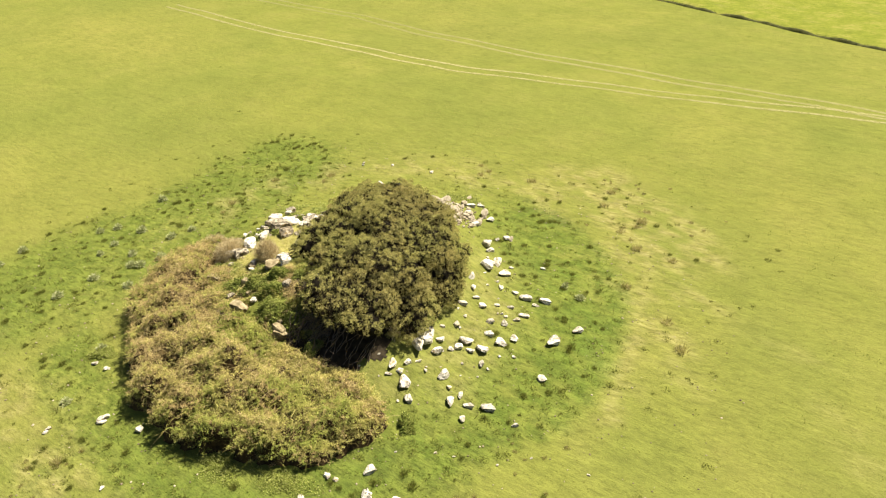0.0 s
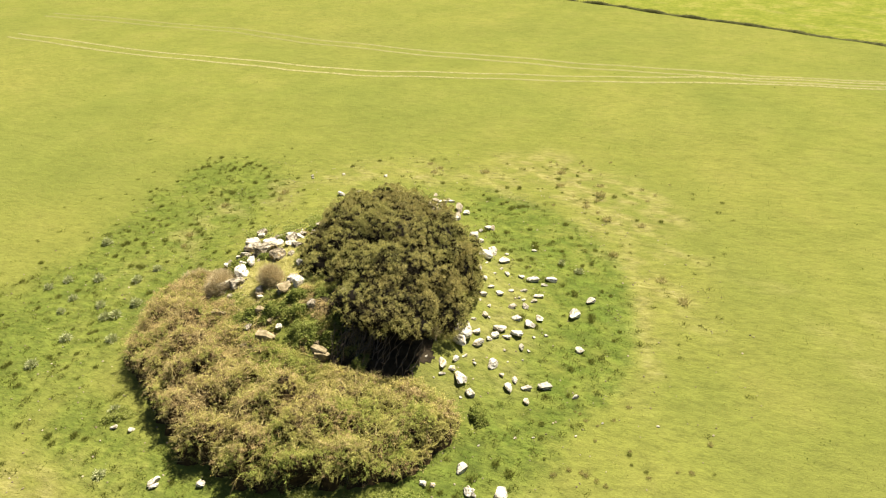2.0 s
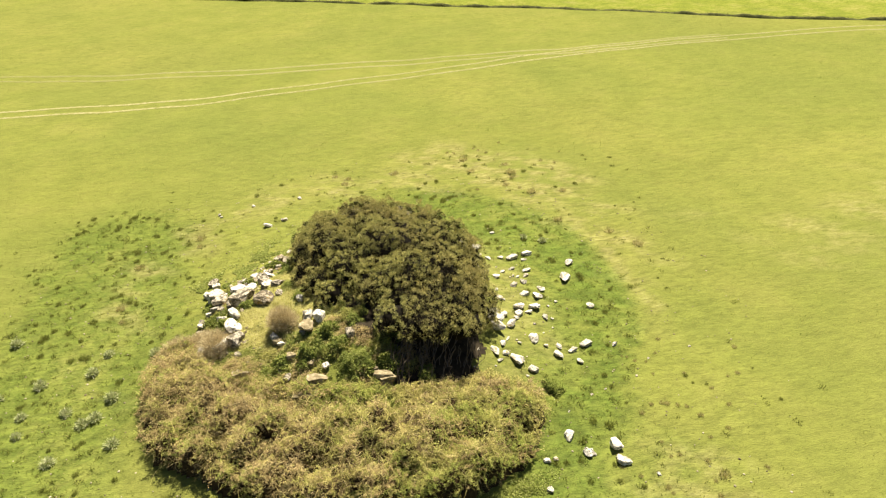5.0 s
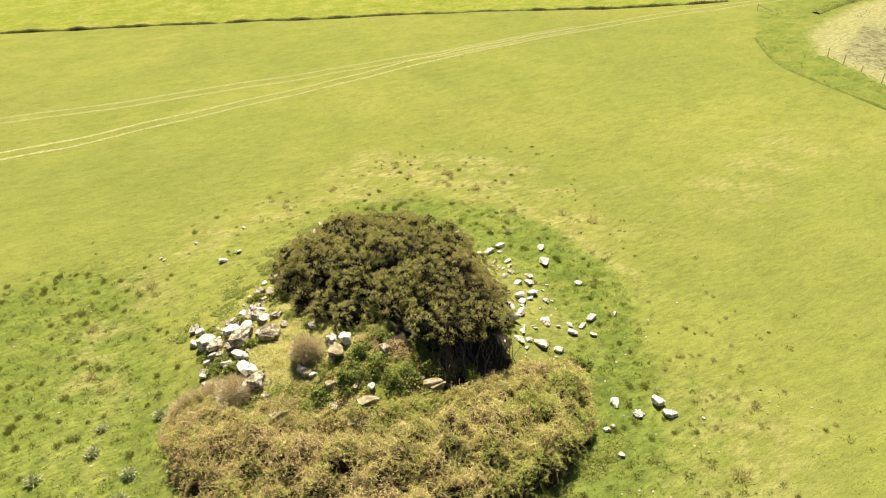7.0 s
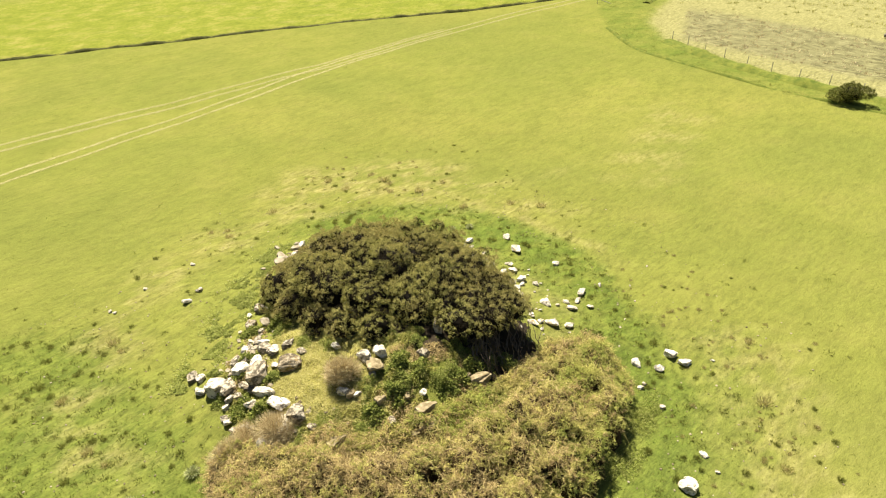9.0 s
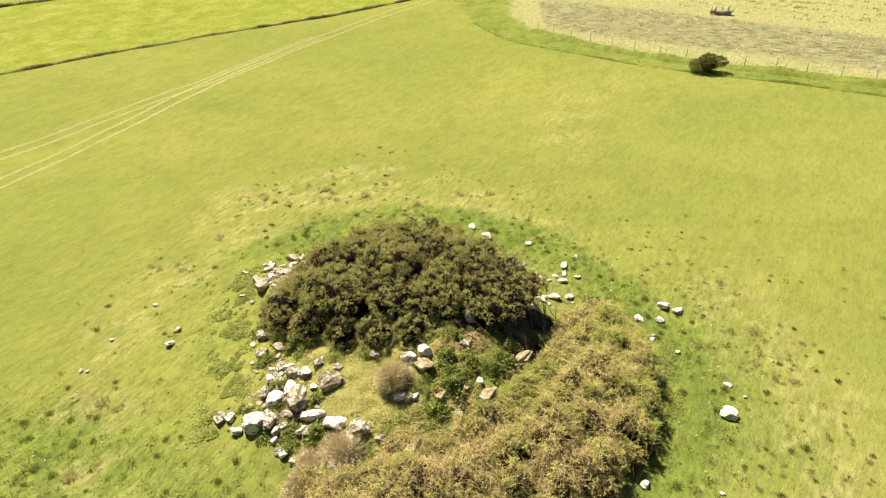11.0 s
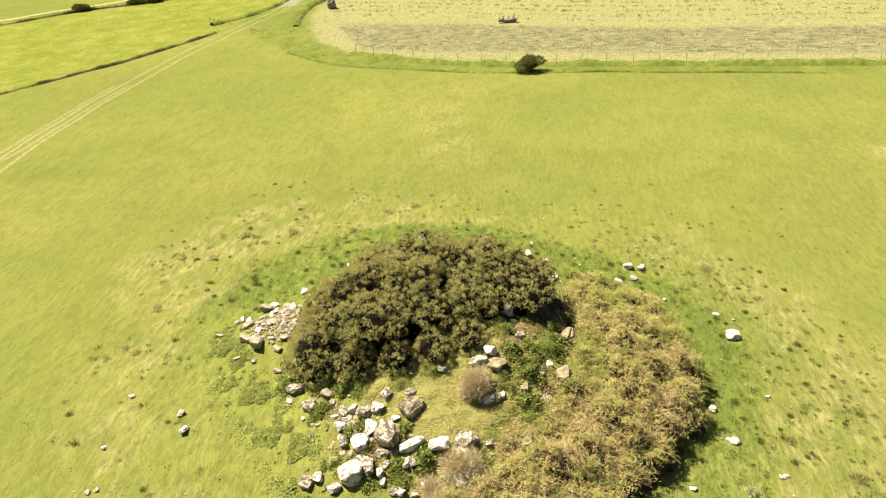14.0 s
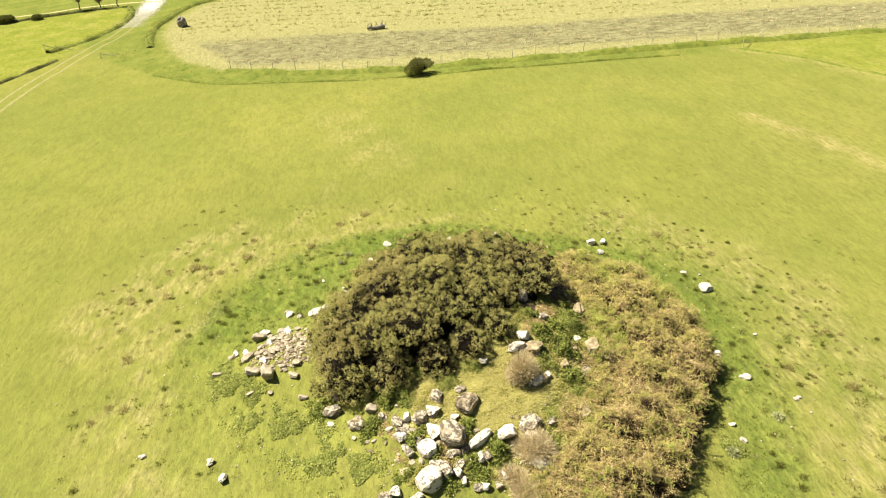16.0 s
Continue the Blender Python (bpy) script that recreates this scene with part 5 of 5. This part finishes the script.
matted_grass(110000)
short_grass("long_grass", "yellow uncut grass in the stony hollow", 8000, (-23.5, 19.5), (-18, 26), M_YELLOW, lambda x, y: soft(1.6 + 0.5 * wave(x, y, 97, 1.5) - np.hypot(x + 20.8, (y - 22.4) * 0.8), 0.3), (0.08, 0.2), (0.02, 0.04))
short_grass("lush_grass", "longer darker grass round the mound", 260000, (-38, 3), (0, 40), M_LUSH, lambda x, y: zones(x, y)[0] * soft(wave(x, y, 95, 0.8) + 0.6 * wave(x, y, 96, 0.35) + 0.1, 0.2), (0.06, 0.15), (0.02, 0.045))


# ---- hedges, fence and far things ----
M_GRASSBANK = plain("grassy_bank", (0.07, 0.095, 0.014), (0.16, 0.17, 0.03), 1.5)


def hedge(name, label, points, width, height, density, mat=M_HEDGE, earth=M_BANK, leaf=(0.12, 0.36)):
    """A low overgrown field bank: an uneven earth ridge with scrubby growth on it."""
    ob = thing(name, label, "hedge")
    mid, across = along([(*p, 0) for p in points], 0.6)
    n = len(mid)
    ob.location = (float(mid[0, 0]), float(mid[0, 1]), float(land(mid[0, 0], mid[0, 1])))
    back = Matrix.Translation(-ob.location)
    u = np.linspace(-1, 1, 7)
    h = height * (0.62 + 0.35 * wave(mid[:, 0], mid[:, 1], 61, 5.0) + 0.22 * wave(mid[:, 0], mid[:, 1], 62, 1.7))
    h = np.clip(h, 0.12 * height, None)
    x = mid[:, None, 0] + across[:, None, 0] * u * width * 0.5
    y = mid[:, None, 1] + across[:, None, 1] * u * width * 0.5
    z = land(x, y) - 0.06 + h[:, None] * (1 - u[None, :] ** 2)
    i = (np.arange(n - 1)[:, None] * 7 + np.arange(6)[None, :]).ravel()
    me = mesh_of("bank", np.c_[x.ravel(), y.ravel(), z.ravel()], np.c_[i, i + 1, i + 8, i + 7], earth, True)
    me.transform(back)
    under("bank", me, ob, "low earth bank")
    m = int(n * density)
    k = RNG.integers(0, n, m)
    s = RNG.normal(0, 0.32, m) * width
    px, py = mid[k, 0] + across[k, 0] * s + RNG.uniform(-0.3, 0.3, m), mid[k, 1] + across[k, 1] * s + RNG.uniform(-0.3, 0.3, m)
    base = np.c_[px, py, land(px, py) + np.clip(h[k], 0.05, None) * RNG.uniform(0.2, 1.1, m)]
    me = mesh_of("scrub", *leaves(base, RNG.normal(size=(m, 3)) + np.array([0, 0, 0.9]), RNG.uniform(*leaf, m), RNG.uniform(leaf[0] * 0.35, leaf[1] * 0.3, m)), mat)
    me.transform(back)
    tagged(under("scrub", me, ob, "dark scrubby growth"), kind="stuff")


hedge("field_bank", "low dark overgrown bank between two green fields", HEDGE[1:], 0.9, 0.42, 34, leaf=(0.07, 0.17))
hedge("lane_bank", "dark overgrown bank beside the lane", HEDGE_LANE, 1.2, 0.5, 60, M_HEDGE, M_GRASSBANK, (0.07, 0.18))
hedge("lane_bank", "dark overgrown bank at the edge of the fallow field", LANE_SIDE, 1.4, 0.55, 60, M_HEDGE, M_GRASSBANK, (0.07, 0.18))
hedge("verge_bank", "low grassy bank at the pasture's edge", VERGE[2:11], 0.6, 0.34, 24, M_HEDGE, M_GRASSBANK, (0.05, 0.13))
hedge("verge_bank", "low rough grassy bank under the wire fence", [(x - 0.5, y) for x, y in FENCE[:11]], 2.2, 0.6, 40, M_HEDGE, M_GRASSBANK, (0.05, 0.16))
hedge("verge_bank", "low rough bank at the corner of the pasture", CORNER[:4], 0.9, 0.18, 6, M_LUSH, M_GRASSBANK, (0.05, 0.16))
hedge("road_bank", "dark weedy bank along the gravel road", HEDGE_FAR[1:], 1.0, 0.6, 18)


def post_mesh(h):
    bm = bmesh.new()
    bmesh.ops.create_cone(bm, cap_ends=True, segments=8, radius1=0.04, radius2=0.036, depth=h)
    for v in bm.verts:
        v.co += Vector((0, 0, h / 2))
        v.co.x += 0.02 * noise.noise(v.co * 3)
    return bm_mesh("post", bm, M_WOOD, False)


def wire_fence():
    ob = thing("wire_fence", "wire fence on weathered wooden posts along the fallow field", "fence")
    mid, _ = along([(*p, 0) for p in FENCE], 0.1)
    d = np.r_[0, np.cumsum(np.linalg.norm(np.diff(mid[:, :2], axis=0), axis=1))]
    spots = np.arange(0.5, d[-1], 2.9)
    px, py = np.interp(spots, d, mid[:, 0]), np.interp(spots, d, mid[:, 1])
    ob.location = (float(px[0]), float(py[0]), float(land(px[0], py[0])))
    posts = [post_mesh(h) for h in (1.2, 1.3, 1.1)]
    tops = []
    for x, y in zip(px, py):
        p = under("post", random.choice(posts), ob)
        p.matrix_local = pose(x - ob.location.x, y - ob.location.y, float(land(x, y)) - 0.05 - ob.location.z, random.gauss(0, 4), random.gauss(0, 4), random.uniform(0, 360))
        tops.append((x - ob.location.x, y - ob.location.y, float(land(x, y)) - ob.location.z))
    for h in (0.45, 0.8, 1.08):
        under("wire", mesh_of("wire", *tube([(a, b, c + h) for a, b, c in tops], [0.004] * len(tops), 4), M_WIRE), ob)


wire_fence()


def small_bush(name, label, x, y, rx, ry, h, clumps, lean=(0, 0), mat=M_BUSH, per=90, leaf=(0.06, 0.13)):
    ob = thing(name, label, "bush", at=(x, y, float(land(x, y))))
    g = float(land(x, y))
    lobes = [(x + lean[0], y + lean[1], g + h * 0.62, rx, ry, h * 0.42), (x + lean[0] * 2 + rx * 0.2, y + lean[1] * 2 - ry * 0.55, g + h * 0.68, rx * 0.7, ry * 0.65, h * 0.26),
             (x - rx * 0.2, y + ry * 0.55, g + h * 0.42, rx * 0.75, ry * 0.6, h * 0.36), (x, y, g + h * 0.35, rx * 0.85, ry * 0.8, h * 0.35)]
    me = mesh_of("crown", *crown_mesh(lobes, clumps, (0.11, 0.30), per // 6, 6, leaf, -0.8), mat)
    me.transform(Matrix.Translation(-ob.location))
    under("crown", me, ob)
    # near-black lump in place of the shade inside this crown
    core = bm_mesh("core", lump((lobes[0][0] - x, lobes[0][1] - y, h * 0.55), (rx * 0.75, ry * 0.75, h * 0.35), 0.25, x, 3), M_SHADECORE)
    under("core", core, ob)
    trunk = mesh_of("trunk", *limbs([(0, 0, -0.05), (0.1, 0.05, -0.05)], [(lean[0], lean[1], h * 0.6), (lean[0] + rx * 0.3, lean[1] - ry * 0.3, h * 0.55)], 0.09, 0.04, 0.05), M_BARK, True)
    under("trunk", trunk, ob)


small_bush("lone_bush", "lone wind-leaned dark olive bush at the pasture's edge", 32.3, 17.1, 0.95, 1.1, 1.55, 520, (0.15, -0.4), mat=M_HEDGE, per=132, leaf=(0.05, 0.11))
for x, y, r, h in ((75.3, 95.4, 1.3, 1.2), (80.4, 87.8, 1.4, 0.9), (82.0, 85.0, 1.5, 1.0), (86.8, 79.9, 1.4, 1.3), (87.9, 75.2, 0.8, 0.8)):
    r, h = r * 0.8, h * 0.75
    small_bush("hedge_bush", "small dark scrubby bush beside the field bank", x, y, r, r, h, 90, mat=M_HEDGE, per=60, leaf=(0.15, 0.3))


def bare_tree(x, y, h):
    ob = thing("tree", "small leafless tree beside the gravel road", "tree", at=(x, y, float(land(x, y))))
    under("trunk", mesh_of("trunk", *limbs([(0, 0, -0.1)], [(0.1, 0.05, h * 0.5)], 0.13, 0.07, 0.06), M_BARK, True), ob)
    n = 26
    foot = np.array([(0.1, 0.05, h * 0.45)] * n)
    a = RNG.uniform(0, 6.283, n)
    top = np.c_[np.cos(a) * h * RNG.uniform(0.1, 0.4, n), np.sin(a) * h * RNG.uniform(0.1, 0.4, n), h * RNG.uniform(0.7, 1.1, n)]
    under("limbwork", mesh_of("limbs", *limbs(foot, top, 0.045, 0.012, 0.12), M_BARK), ob)
    k = RNG.integers(0, n, 900)
    u = RNG.uniform(0.35, 1, (900, 1))
    base = foot[k] * (1 - u) + top[k] * u + RNG.normal(0, 0.12, (900, 3))
    under("twigwork", mesh_of("twigs", *leaves(base, top[k] - foot[k] + RNG.normal(0, 1, (900, 3)), RNG.uniform(0.2, 0.5, 900), 0.02), M_BARK), ob)


bare_tree(92.6, 69.2, 3.4)
bare_tree(95.2, 63.4, 3.2)
bare_tree(93.5, 66.0, 2.2)


def log(x, y, length, turn):
    ob = thing("log", "dark uprooted log lying on the tilled strip", "log", at=(x, y, float(land(x, y))))
    c, s = math.cos(turn), math.sin(turn)
    pts = [(c * (u - 0.5) * length, s * (u - 0.5) * length, 0.3 + 0.08 * math.sin(u * 9)) for u in np.linspace(0, 1, 7)]
    under("trunk", mesh_of("trunk", *tube(pts, np.linspace(0.34, 0.22, 7), 10), M_DARKSTONE, True), ob)
    n = 9
    foot = np.array([pts[i % 7] for i in range(n)])
    under("branchwork", mesh_of("branches", *limbs(foot, foot + np.c_[RNG.normal(0, 0.4, n), RNG.normal(0, 0.4, n), RNG.uniform(0.4, 0.9, n)], 0.07, 0.02, 0.05), M_BARK), ob)


log(57.2, 19.0, 2.6, 1.7)


def heap(x, y, r, h):
    """A round grey heap, leaning, with a pale plank against it."""
    ob = thing("stone_heap", "grey weathered round heap in the corner of the fallow field", "heap", at=(x, y, float(land(x, y))))
    under("body", bm_mesh("body", lump((0, 0, h * 0.42), (r, r, h * 0.58), 0.3, 4.0, 4), M_DARKSTONE), ob)
    pts = [(-r * 0.9, -0.7 * r, h * 0.5), (r * 0.2, -r * 1.0, 0.1)]
    under("plank", mesh_of("plank", *tube(pts, [0.1, 0.1], 4), M_WOOD), ob, "pale weathered plank")


heap(71, 48.3, 0.7, 1.5)


def gate_posts():
    for x, y, h in ((60.8, 65.4, 1.3), (60.0, 63.6, 1.1), (53.8, 56.3, 0.9), (30.2, -22.5, 1.0)):
        ob = thing("gate_post", "grey broken wooden gate post", "gate post", at=(x, y, float(land(x, y))))
        under("post", post_mesh(h), ob)
        rail = mesh_of("rail", *tube([(0, 0, h * 0.8), (0.5, -0.9, h * 0.4), (0.9, -1.7, 0.1)], [0.05, 0.05, 0.04], 6), M_WOOD)
        under("rail", rail, ob, "fallen wooden rail")


gate_posts()


# rows of bleached stubble tufts on the fallow field and pale weeds in the far meadow
def far_tufts(name, label, n, lo, hi, mat, want, height):
    x, y = RNG.uniform(lo[0], hi[0], n), RNG.uniform(lo[1], hi[1], n)
    k = want(x, y) > RNG.uniform(0, 1, n)
    x, y = x[k], y[k]
    x, y = np.repeat(x, 6) + RNG.normal(0, 0.16, len(x) * 6), np.repeat(y, 6) + RNG.normal(0, 0.16, len(y) * 6)
    way = np.c_[RNG.normal(0, 0.5, len(x)), RNG.normal(0, 0.5, len(x)), np.full(len(x), 0.8)]
    thing(name, label, "grass", kind="stuff", data=mesh_of(name, *blades(on_land(x, y, -0.02), way, RNG.uniform(*height, len(x)), 0.09), mat))


far_tufts("stubble", "rows of tufty stubble on the fallow field", 9000, (50, -45), (110, 48), M_WEED, lambda x, y: soft(off_line(x, y, TILL_FAR) - 4, 1.0) * soft(np.sin(off_line(x, y, TILL_FAR) * 1.9) + 0.5 * wave(x, y, 71, 6.0) - 0.5, 0.15), (0.2, 0.45))
far_tufts("clods", "dry stalks lying on the tilled strip", 4500, (33, -60), (60, 48), M_DRY, lambda x, y: zones(x, y)[5] * 0.8, (0.1, 0.3))
far_tufts("verge_grass", "rank grass on the verge", 6000, (27, -24), (58, 58), M_TUSSOCK, lambda x, y: zones(x, y)[0] * 0.8, (0.06, 0.16))
far_tufts("field_specks", "small tufts dotted over the pasture", 2600, (-80, -30), (50, 95), M_LUSH, lambda x, y: (1 - np.clip(sum(zones(x, y)[3:]), 0, 1)) * (np.hypot(x + 17, y - 22) > 15) * 0.9, (0.04, 0.11))
